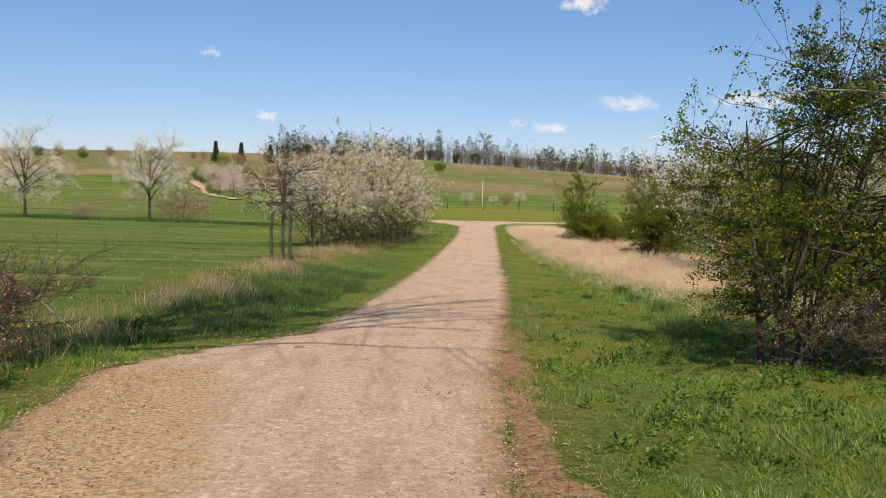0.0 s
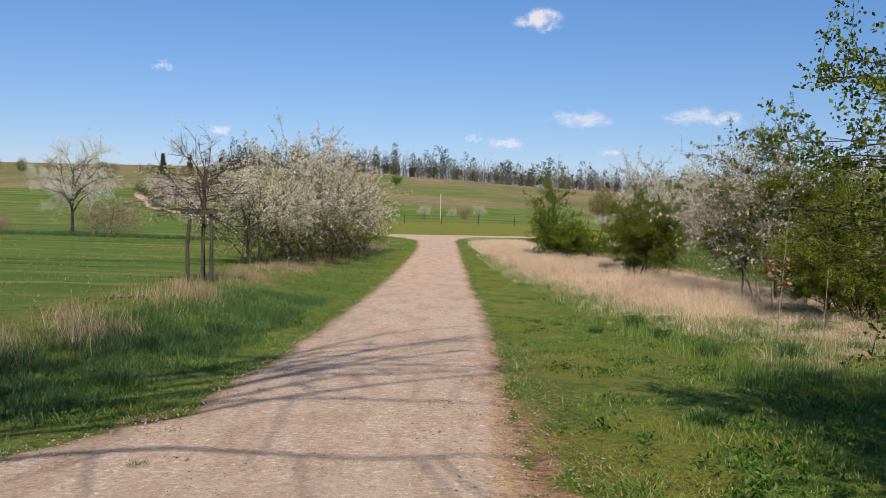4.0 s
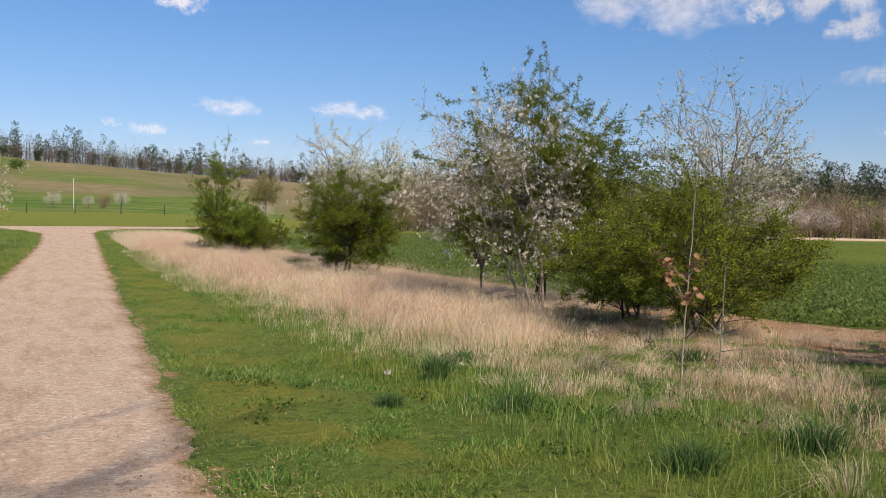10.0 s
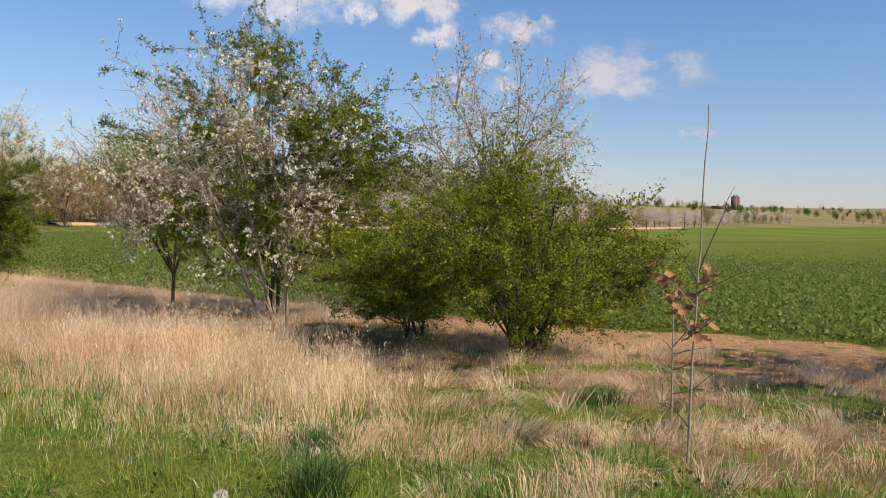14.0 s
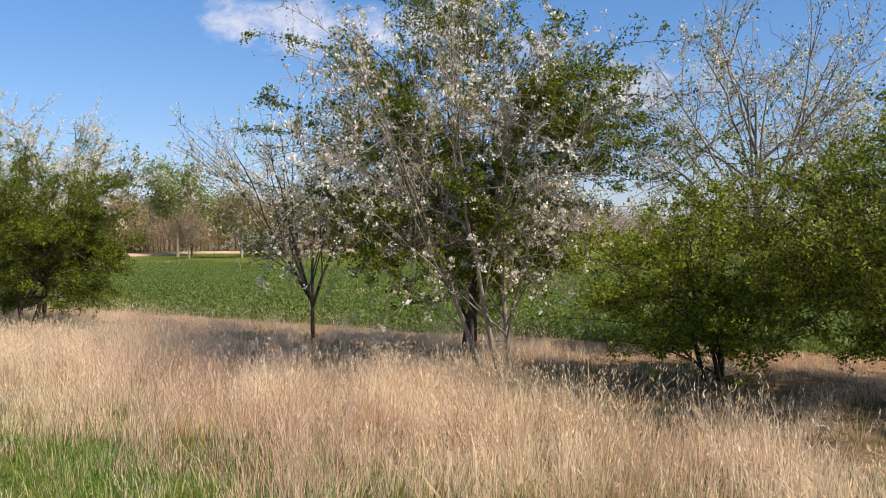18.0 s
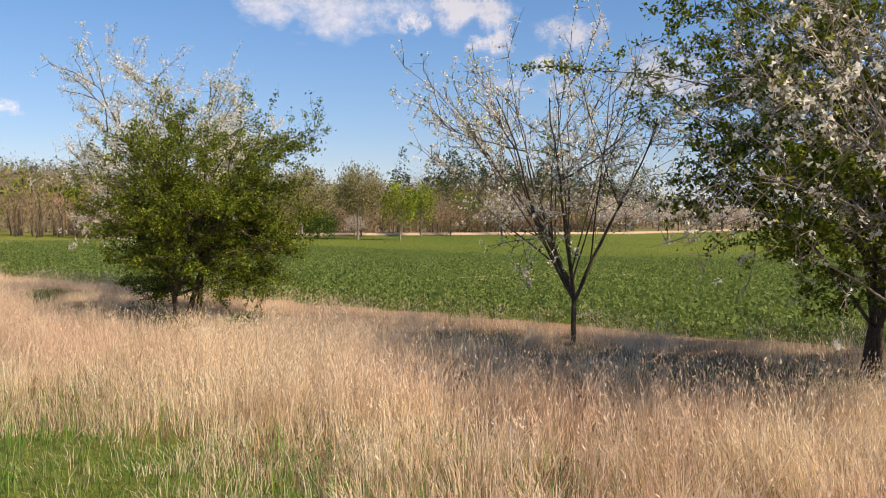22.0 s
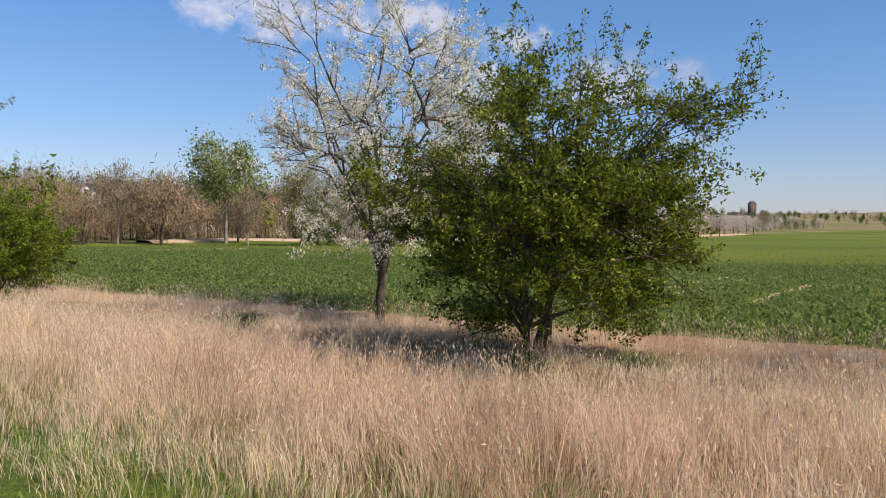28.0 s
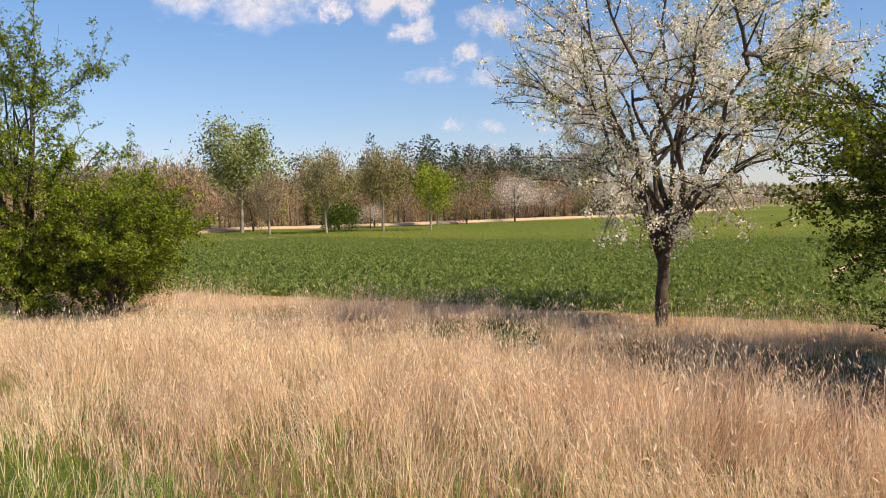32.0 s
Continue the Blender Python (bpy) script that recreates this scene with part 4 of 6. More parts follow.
    me = blades("grass", p, rng.uniform(0.015, 0.05, len(p)), rng.uniform(0.003, 0.006, len(p)), 0.6, rng, short=True)
    me.materials.append(GRASS_WORN)
    tagged(new("grass", me), "trodden yellowish grass and moss along the edge of the track", "grass", kind="stuff")
    # stray stalks of green through the dry strip
    p = scatter(rng, 80000, 3.6, 10, 14, 50, lambda x, y: 0.9 * smooth(2.2, 0.2, x - np.interp(y, STRAW_Y, STRAW_X)) + np.where(y < 22, 0.5 * smooth(0.1, 0.5, bumps(x, y, 0.7, 2)), 0.0))
    me = blades("grass", p, rng.uniform(0.08, 0.3, len(p)), 0.0028, 0.3, rng)
    me.materials.append(GRASS)
    tagged(new("grass", me), "green grass coming up through the dry grass", "grass", kind="stuff")


def make_herbs():
    """Low clumps of broad-leaved herbs in the verge."""
    rng = np.random.default_rng(41)
    c = scatter(rng, 1500, -6, 8, 2, 22, lambda x, y: smooth(0.2, 0.5, np.where(x < -1, np.interp(y, ROAD_Y, ROAD_L) - x, x - np.interp(y, ROAD_Y, ROAD_R))) * smooth(0.0, 0.5, bumps(x, y, 0.8, 13)))
    n = 26
    r = np.repeat(rng.uniform(0.04, 0.13, len(c)), n)
    p = np.repeat(c, n, 0) + rng.normal(size=(len(c) * n, 2)) * r[:, None]
    p = np.column_stack((p, height(p[:, 0], p[:, 1]) + 0.01 + rng.random(len(p)) * 0.07))
    me = flakes("herbs", p, rng.uniform(0.014, 0.03, len(p)), rng, 1.7, 0.5)
    me.materials.append(LEAF_DARK)
    tagged(new("herbs", me), "low dark green herbs growing in the verge grass", "herbs", kind="stuff")
    # broad leaves of nettle and dock, in drifts
    c = scatter(rng, 2600, -5.5, 5.5, 2.0, 12.0, lambda x, y: smooth(0.25, 0.7, np.where(x < -1, np.interp(y, ROAD_Y, ROAD_L) - x, x - np.interp(y, ROAD_Y, ROAD_R))) * smooth(0.05, 0.4, bumps(x, y, 0.55, 21) + 0.3 * bumps(x, y, 0.2, 4)))
    n = 26
    p = np.repeat(c, n, 0) + rng.normal(size=(len(c) * n, 2)) * np.repeat(rng.uniform(0.03, 0.09, len(c)), n)[:, None]
    p = np.column_stack((p, height(p[:, 0], p[:, 1]) + 0.02 + rng.random(len(p)) * np.repeat(rng.uniform(0.05, 0.17, len(c)), n)))
    me = flakes("herbs", p, rng.uniform(0.014, 0.034, len(p)), rng, 1.8, 0.2, flat=0.9)
    me.materials.append(LEAF_HERB)
    tagged(new("herbs", me), "bright green nettles and dock leaves crowding the verge", "herbs", kind="stuff")


def make_field_crop():
    rng = np.random.default_rng(8)

    def inside(x, y):
        return smooth(-0.2, 0.5, x - np.interp(y, CROP_Y, CROP_X) + 0.3 * bumps(x, y, 0.6) + 0.8 * bumps(x, y, 2.0, 4) * smooth(27, 22, y)) * (1 - 0.75 * smooth(0.25, 0.5, bumps(x, y, 1.6, 3)) * smooth(22, 17, y)) * smooth(-1, -3, y - np.interp(x, FAR_X, FAR_Y)) * (0.25 + 0.75 * smooth(60, 12, x)) * (1 - np.max([smooth(0.28, 0.16, np.abs(y - y0 - k * (x - x0))) * smooth(x0 - 0.3, x0, x) * smooth(x0 + n, x0 + n - 0.5, x) for x0, y0, k, n in TRAMLINES], 0))

    for x0, x1, y0, y1, count, size in ((7.5, 18, 12, 64, 44000, 0.18), (18, 40, 10, 82, 80000, 0.18), (38, 80, 0, 96, 26000, 0.2)):
        p = scatter(rng, count, x0, x1, y0, y1, inside)
        n = 9 if x1 < 20 else 5 if x1 < 50 else 3
        s = size * rng.uniform(0.7, 1.3, len(p))
        q = np.repeat(np.column_stack((p, height(p[:, 0], p[:, 1]))), n, 0)
        h = np.tile(np.linspace(0.02, 1.0, n), len(p)) * np.repeat(s, n) * 0.75
        q = q + np.column_stack((rng.normal(size=(len(q), 2)) * np.repeat(s, n)[:, None] * 0.35, h))
        me = flakes("field_crop", q, np.repeat(s, n) * (0.24 if x1 < 20 else 0.25) * rng.uniform(0.6, 1.4, len(q)), rng, 1.5, 0.5, single=True)
        me.materials.append(CROP if x1 < 50 else CROP_FLOWER)
        tagged(new("field_crop", me), "low leafy blue-green rape plants covering the field", "crop", kind="stuff")
    p = scatter(rng, 26000, -30, -5.8, 8, 55, lambda x, y: smooth(-5.6, -6.6, x) * (0.35 + 0.65 * smooth(-0.3, 0.2, bumps(x, y, 2.2, 6))))
    me = blades("field_crop", p, rng.uniform(0.06, 0.14, len(p)), 0.012, 0.5, rng, short=True)
    me.materials.append(GRASS)
    tagged(new("field_crop", me), "thin young green cereal in the field", "crop", kind="stuff")


# ---- trees along the strip ----
def make_near_trees():
    make_tree("hawthorn", 4.05, 10.15, 11, "leafing hawthorn bush with many dark stems beside the track",
              [(0, 0, -0.5, 0.1), (0.15, 0.1, 0.5, 0.2), (-0.12, 0.12, -0.2, -0.5), (0.1, -0.1, 0.6, 0.6), (0.25, 0.0, 0.9, 0.0), (-0.2, 0.05, -0.9, 0.2)], ((1.05, 0.1, 2.05), (2.0, 1.7, 1.7)), 46, 8, 5, 0.04, BARK,
              (LEAF_HAW, 125000, 0.026, 0.026, 4, 1.4), fork=0.06, low=-0.75, twig=0.4, spray=0.35, shoots=44, shoot=1.1)
    make_tree("hawthorn", 5.3, 6.9, 25, "tall open hawthorn with long leafy limbs beside the track",
              [(0, 0, -0.3, 0), (0.2, 0.1, 0.4, 0.2)], ((-0.3, 0.3, 3.9), (2.3, 1.9, 2.2)), 20, 5, 4, 0.07, BARK_GREY,
              (LEAF_HAW, 16747, 0.036, 0.024, 4, 1.4), fork=0.3, low=-0.5, twig=0.4, spray=0.35, shoots=20, shoot=0.8)
    make_tree("hawthorn", 10.5, 16.0, 12, "spreading hawthorn with loose leafy branches beside the dry grass",
              [(0, 0, 0, 0), (0.2, 0.1, 0.3, 0.3), (-0.1, 0.15, -0.7, 0.4)], ((-0.35, 0.25, 2.3), (1.85, 1.85, 1.9)), 30, 7, 5, 0.06, BARK,
              (LEAF_HAW, 70000, 0.03, 0.024, 4, 1.4), (BLOSSOM_CREAM, 4000, 0.024, 0.03, 3, 1.1), fork=0.12, low=-0.9, twig=0.4, spray=0.3, shoots=18, shoot=0.8, sag=0.1)
    make_tree("hawthorn", 9.65, 22.5, 13, "dense olive-green bush at the edge of the dry grass",
              [(0, 0, -0.4, 0), (0.12, 0.05, 0.5, 0), (-0.1, 0.1, 0.1, 0.4), (0.05, -0.12, 0.2, -0.5), (0.15, -0.1, 0.9, -0.3), (-0.12, 0.0, -0.8, 0.2)], ((0.0, 0.0, 1.35), (1.6, 1.55, 0.9)), 44, 8, 6, 0.03, BARK,
              (LEAF_OLIVE, 170000, 0.024, 0.024, 4, 1.4), single=True, clump=0.5, fork=0.05, low=-0.75, twig=0.3, spray=0.6, shoots=28, shoot=0.4, category="bush")
    make_tree("hawthorn", 10.0, 24.5, 14, "dark green leafy bush beside the dry grass",
              [(0, 0, -0.3, 0), (0.12, 0.05, 0.4, 0), (-0.1, 0.1, 0.1, 0.4)], ((-0.1, 0.25, 1.0), (1.1, 1.1, 0.8)), 32, 7, 5, 0.03, BARK,
              (LEAF_YOUNG, 100000, 0.024, 0.024, 4, 1.4), single=True, fork=0.1, low=-0.9, twig=0.3, spray=0.5, shoots=10, shoot=0.4, category="bush")
    make_tree("plum_tree", 12.5, 24.9, 15, "slender plum tree with thin pale blossom behind the bushes",
              [(0, 0, 0, 0)], ((-0.1, 0.2, 2.75), (1.5, 1.5, 1.45)), 26, 9, 6, 0.05, BARK_GREY,
              (LEAF_OLIVE, 18000, 0.026, 0.03, 2, 1.5), (BLOSSOM_CREAM, 27000, 0.027, 0.02, 7, 1.1), single=True, fork=0.25, low=-0.6, twig=0.38, spray=1.1, shoots=34, shoot=0.5)
    make_tree("blackthorn", 9.2, 26.85, 16, "tall blackthorn in white blossom with two slim grey stems",
              [(0, 0, -0.75, 0.6), (0.42, 0.0, 0.3, 0.0), (0.1, -0.1, -0.5, 0.0)], ((-0.5, 0.25, 2.6), (1.5, 1.5, 1.5)), 40, 9, 6, 0.034, BARK_GREY,
              (LEAF_OLIVE, 12000, 0.026, 0.03, 2, 1.5), (BLOSSOM, 25000, 0.033, 0.016, 7, 1.1), single=True, clump=0.75, fork=0.14, low=-0.55, twig=0.38, spray=1.1, shoots=30, shoot=0.6, sag=-0.05, slim=0.7)
    make_tree("hawthorn", 10.1, 27.75, 17, "tall leafy green hawthorn grown through the blossoming blackthorn",
              [(0, 0, -0.1, 0), (0.15, 0.1, 0.4, 0.1), (-0.1, 0.15, 0.6, -0.3)], ((-0.1, 0.15, 2.7), (1.9, 2.0, 1.85)), 46, 8, 5, 0.038, BARK,
              (LEAF_HAW, 260000, 0.029, 0.028, 5, 1.4), single=True, fork=0.15, low=-0.85, twig=0.38, spray=0.4, shoots=22, shoot=1.0)
    make_tree("plum_tree", 10.6, 31.35, 18, "small vase-shaped plum tree with sparse pale blossom",
              [(0, 0, 0, 0)], ((-0.12, 0.25, 2.3), (1.5, 1.45, 1.1)), 24, 8, 6, 0.038, BARK,
              (LEAF_YOUNG, 7000, 0.024, 0.025, 2, 1.5), (BLOSSOM_CREAM, 30000, 0.024, 0.014, 6, 1.1), single=True, clump=0.5, fork=0.8, low=-0.1, twig=0.26, spray=1.2, shoots=22, shoot=0.5, sag=-0.12, stem_top=0.62, gnarl=0.035, slim=0.5, leaders=6, reach=(0.55, 0.9))
    make_tree("hawthorn", 9.0, 37.55, 19, "broad leafy hawthorn with dark forked trunks above the dry grass",
              [(-0.15, 0, -0.5, 0), (0.18, -0.03, 0.3, 0.1), (0.0, 0.1, 0.5, -0.4)], ((0.12, -0.15, 1.75), (1.4, 1.85, 1.25)), 52, 8, 6, 0.055, BARK,
              (LEAF_HAW, 240000, 0.029, 0.03, 5, 1.4), single=True, fork=0.18, low=-0.92, twig=0.34, spray=0.4, shoots=40, shoot=0.95, sag=0.1)
    make_tree("cherry_tree", 10.8, 41.4, 20, "old fruit tree in white blossom on one dark trunk",
              [(0, 0, 0, 0)], ((0.0, 0, 2.6), (1.7, 1.7, 1.75)), 26, 10, 7, 0.085, BARK,
              (LEAF_YOUNG, 26000, 0.024, 0.03, 3, 1.5), (BLOSSOM_CREAM, 135000, 0.027, 0.032, 14, 1.1), single=True, clump=0.72, fork=0.75, low=-0.6, twig=0.3, shoots=34, shoot=0.8, stem_top=0.8, gnarl=0.14, slim=0.65, leaders=4)
    make_tree("wild_apple", 8.2, 48.5, 21, "low spreading leafy bush in the dry grass",
              [(0, 0, -0.2, 0), (0.1, 0.05, 0.2, 0.1)], ((0.05, -0.05, 1.1), (0.98, 0.98, 0.72)), 34, 7, 5, 0.045, BARK,
              (LEAF_APPLE, 110000, 0.029, 0.026, 4, 1.4), single=True, fork=0.12, low=-0.75, twig=0.36, spray=0.4, shoots=12, shoot=0.5)
    make_tree("wild_apple", 7.3, 49.4, 24, "taller open tree in fresh leaf behind a low bush", [(0, 0, 0, 0), (0.15, 0.1, 0.2, -0.2)], ((0.1, 0, 2.1), (1.15, 1.1, 1.9)), 34, 7, 5, 0.05, BARK,
              (LEAF_APPLE, 120000, 0.03, 0.026, 4, 1.4), single=True, fork=0.1, low=-0.95, twig=0.34, spray=0.5, shoots=26, shoot=0.8)
    make_tree("hawthorn", 9.8, 50.8, 23, "low green bush in the dry grass beside the field", [(0, 0, 0, 0), (0.2, 0.1, 0.3, 0.2)], ((0, 0, 0.7), (1.0, 1.0, 0.65)), 16, 6, 4, 0.025, BARK,
              (LEAF_HAW, 24360, 0.036, 0.024, 4, 1.4), fork=0.1, low=-0.9, twig=0.3, spray=0.75, category="bush")
    make_tree("young_tree", -5.1, 25.9, 22, "young fruit tree with sparse blossom tied between three stakes",
              [(0, 0, 0.05, 0)], ((0, 0, 2.45), (1.25, 1.2, 1.25)), 26, 8, 6, 0.048, BARK,
              None, (BLOSSOM_CREAM, 4500, 0.03, 0.03, 3, 1.1), fork=0.4, low=-0.85, twig=0.3, shoots=4, shoot=0.3, sag=0.2, spray=0.5)
    for k, (x, y, w, h) in enumerate(((-5.6, 34.8, 1.9, 3.5), (-4.7, 38.5, 2.2, 4.7), (-3.7, 42.5, 2.2, 5.4), (-3.3, 47.0, 2.1, 5.0), (-2.9, 52.5, 1.8, 3.6), (-4.9, 36.7, 1.5, 2.6), (-4.1, 40.6, 1.6, 2.8), (-3.5, 44.8, 1.6, 2.8), (-3.0, 49.8, 1.6, 2.6))):
        make_tree("blackthorn", x, y, 30 + k, "dense blackthorn bush full of white blossom in the bank", [(0, 0, -0.4, 0), (0.2, 0.1, 0.4, 0.2), (-0.2, 0.2, 0, -0.4)],
                  ((0, 0, h * 0.52), (w, w, h * 0.46)), 34, 7, 5, 0.045, BARK, (LEAF_OLIVE, 14000, 0.034, 0.03, 4, 1.5), (BLOSSOM_HEDGE, 80000, 0.042, 0.032, 8, 1.1),
                  single=True, clump=0.55, keep={"blossom": lambda k, r, top=h: r.random(len(k)) < (0.04 + 0.96 * smooth(0.25 * top, 0.9 * top, k[:, 2])) * (0.5 + 0.5 * smooth(-0.3, 0.3, bumps(k[:, 0] + k[:, 2], k[:, 1] - k[:, 2], 0.35, 6)))}, fork=0.08, low=-0.95, twig=0.4, shoots=12, shoot=0.4, group="blackthorn hedge on the bank", category="bush")
    for k, (x, y) in enumerate(((-28.2, 55.0), (-20.5, 56.5))):
        make_tree("cherry_tree", x, y, 40 + k, "fruit tree in white blossom at the edge of the far field", [(0, 0, 0, 0)], ((0, 0, 3.3), (2.3, 2.3, 2.2)), 22, 7, 5, 0.12, BARK,
                  None, (BLOSSOM, 40000, 0.05, 0.09, 3, 1.1), single=True, fork=0.3, low=-0.7, twig=0.5, shoots=10, shoot=0.9, group="blossoming trees at the field edge")
    # tall bare trees behind the start, whose shadows cross the track
    for k, (x, y, h) in enumerate(((-5.4, 3.0, 16.0), )):
        make_tree("ash_tree", x, y, 50 + k, "tall bare ash tree beside the track", [(0, 0, 0.6, 0.3)], ((6.0, 1.6, h * 0.7), (4.0, 3.4, h * 0.28)), 34, 5, 3, 0.135, BARK,
                  None, None, fork=0.45, low=-0.6, twig=0.7)
    # tangled bare shrubs; the first two also fill in for shade beside the bank
    for k, (x, y, w, h) in enumerate(((-4.9, 8.7, 0.9, 0.8), (-4.3, 7.3, 0.55, 0.5), (-5.6, 10.4, 1.3, 1.0), (-6.6, 8.6, 1.2, 0.8), (5.4, 9.3, 1.2, 0.9), (4.5, 9.5, 1.0, 0.6), (6.0, 10.6, 1.2, 1.0))):
        make_tree("bramble", x, y, 60 + k, "tangled bare brown bramble in the rough grass", [(0, 0, -0.2, 0), (0.2, 0.1, 0.3, 0.2), (-0.2, 0.2, 0, -0.3)], ((0, 0, h * 0.5), (w, w, h * 0.5)), 18, 7, 6, 0.014, BARK,
                  (LEAF_BROWN, 2600, 0.018, 0.05, 2, 1.5), None, fork=0.05, low=-0.6, twig=0.35, shoots=8, shoot=0.4, sag=0.6, category="shrub")


make_near_trees()
# dark thicket added in place of a deep shadow at the bank's foot
make_tree("bramble", -4.45, 7.5, 67, "added dark leafy thicket in place of shade at the foot of the bank", [(0, 0, -0.2, 0), (0.15, 0.1, 0.2, 0.2)], ((0, 0, 0.3), (0.42, 0.42, 0.3)), 16, 6, 5, 0.014, BARK,
          (LEAF_DARK, 9000, 0.026, 0.03, 3, 1.4), None, fork=0.05, low=-0.8, twig=0.25, sag=0.5, category="shrub")


# ---- small things beside the track ----
def rod(a, b, r0, r1, sides=9, n=5, rng=None, wob=0.0):
    u = np.linspace(0, 1, n)[:, None]
    p = np.array(a) * (1 - u) + np.array(b) * u
    if rng is not None:
        p[1:-1] += rng.normal(size=(n - 2, 3)) * wob
    v, q = tubes([(p, np.linspace(r0, r1, n))], sides)
    k = len(v)
    v = np.concatenate((v, p[-1:] + (p[-1:] - p[-2:-1]) * 0.02, p[:1]))
    tris = [(k - sides + i, k - sides + (i + 1) % sides, k) for i in range(sides)] + [((i + 1) % sides, i, k + 1) for i in range(sides)]
    return mesh_of("rod", v, q, tris)


def make_tree_stakes():
    rng = np.random.default_rng(3)
    root = thing("tree_guard", -5.1, 25.85, "three weathered wooden stakes with crossbars round a young tree", "tree guard")
    feet = [(-0.3, -0.2), (0.29, -0.18), (-0.03, 0.29)]
    for x, y in feet:
        part("stake", rod((x, y, -0.3), (x * 0.9, y * 0.9, 1.84), 0.05, 0.045, 9, 6, rng, 0.006), STAKE_WOOD, root)
    for (ax, ay), (bx, by) in ((feet[0], feet[1]), (feet[1], feet[2]), (feet[2], feet[0])):
        a, b = Vector((ax * 0.9, ay * 0.9, 0)), Vector((bx * 0.9, by * 0.9, 0))
        d = (b - a).normalized() * 0.1
        for z in (1.76,):
            bm = bmesh.new()
            bmesh.ops.create_cube(bm, size=1)
            bmesh.ops.scale(bm, vec=((b - a).length + 0.26, 0.07, 0.1), verts=bm.verts)
            bmesh.ops.bevel(bm, geom=bm.edges[:], offset=0.008, segments=2, affect="EDGES")
            me = bpy.data.meshes.new("crossbar")
            bm.to_mesh(me)
            bm.free()
            ob = part("crossbar", me, STAKE_WOOD, root)
            mid = (a + b) / 2
            out = Vector((mid.x, mid.y, 0)).normalized() * 0.085
            ob.matrix_local = pose(mid.x + out.x, mid.y + out.y, z + rng.normal() * 0.01, 0, 0, math.degrees(math.atan2(b.y - a.y, b.x - a.x)))


def make_pole():
    root = thing("utility_pole", 4.3, 130.6, "slim pale wooden pole standing in the far meadow", "pole")
    part("post", rod((0, 0, -0.3), (0, 0, 4.1), 0.075, 0.06, 10), POLE_WOOD, root)
    part("cap", rod((0, 0, 4.1), (0, 0, 4.22), 0.075, 0.03, 10), STAKE_WOOD, root)
    for k in range(7):
        x = -6 + k * 5.0
        y = 118.0 + 0.8 * math.sin(k * 2.1)
        post = thing("fence_post", x, y, "thin weathered wooden fence post in the meadow", "fence post", "posts in the far meadow")
        part("post", rod((0, 0, -0.2), (0.03, 0, 1.25), 0.06, 0.05, 7), STAKE_WOOD, post)


def make_sapling(x, y, tall, seed, leaves):
    rng = np.random.default_rng(seed)
    root = thing("oak_sapling", x, y, "thin oak sapling with a few curled brown leaves", "sapling", "saplings in the grass")
    stem = bend(np.array([0, 0, -0.1]), np.array([0.12, 0.05, tall]), rng, 0.0, 0.012, 14)
    part("stem", tube_mesh("stem", [(stem, 0.0095 * (1 - 0.8 * np.linspace(0, 1, 14)) + 0.0015)], 7), BARK_PALE, root)
    arms, shoots = [], []
    # each shoot: start and end height up the stem, reach to the side, leafy or not
    habit = [(0.34, 0.56, -0.24, 1), (0.52, 0.78, 0.16, 0), (0.34, 0.46, -0.2, 1), (0.36, 0.44, 0.32, 0), (0.47, 0.54, 0.3, 0), (0.45, 0.52, 0.1, 1), (0.33, 0.4, 0.07, 1), (0.43, 0.5, -0.1, 1), (0.1, 0.17, -0.17, 0), (0.2, 0.25, 0.2, 0), (0.5, 0.58, -0.08, 0)]
    for low, top, side, leafed in habit:
        start = np.array([np.interp(low * tall, stem[:, 2], stem[:, i]) for i in range(3)])
        end = start + np.array([0.6 * side + rng.normal() * 0.05, -0.8 * side + rng.normal() * 0.05, (top - low) * tall])
        q = bend(start, end, rng, 0.06, 0.05, 7)
        shoots.append(part("side_shoot", tube_mesh("side_shoot", [(q, np.linspace(0.0055, 0.0015, 7))], 5), BARK_PALE if leafed else BARK, root))
        if leafed:
            arms.append((q, shoots[-1]))
    shapes = [curled_leaf(rng) for _ in range(4)] if leaves else []
    for k in range(leaves):
        q, shoot = arms[k % len(arms)]
        at = q[(6, 4, 1, 3, 5)[k // len(arms) % 5]]
        leaf = part("leaf", shapes[k % 4], LEAF_BROWN, shoot)
        leaf.matrix_local = pose(*(at + rng.normal(size=3) * 0.014), rng.uniform(-70, 70), rng.uniform(-10, 80), rng.uniform(0, 360)) @ Matrix.Scale(rng.uniform(0.8, 1.4), 4)


def curled_leaf(rng):
    """A dry oak leaf: lobed, cupped along its midrib and rolled towards the tip."""
    u = np.linspace(0, 1, 7)
    half = 0.024 * np.sin(np.pi * u ** 0.75) * (1 + 0.35 * np.sin(u * 19 + rng.uniform(0, 3))) + 0.002
    roll = rng.uniform(0.8, 1.9)
    x, z = 0.085 * np.sin(roll * u) / roll, 0.085 * (1 - np.cos(roll * u)) / roll
    cup = rng.uniform(0.3, 0.8)
    v = [(x[i] , side * half[i], z[i] + cup * abs(side) * half[i]) for i in range(7) for side in (-1, 0, 1)]
    quads = [(3 * i + k, 3 * i + k + 1, 3 * i + k + 4, 3 * i + k + 3) for i in range(6) for k in (0, 1)]
    return mesh_of("leaf", v, quads, smooth_faces=True)


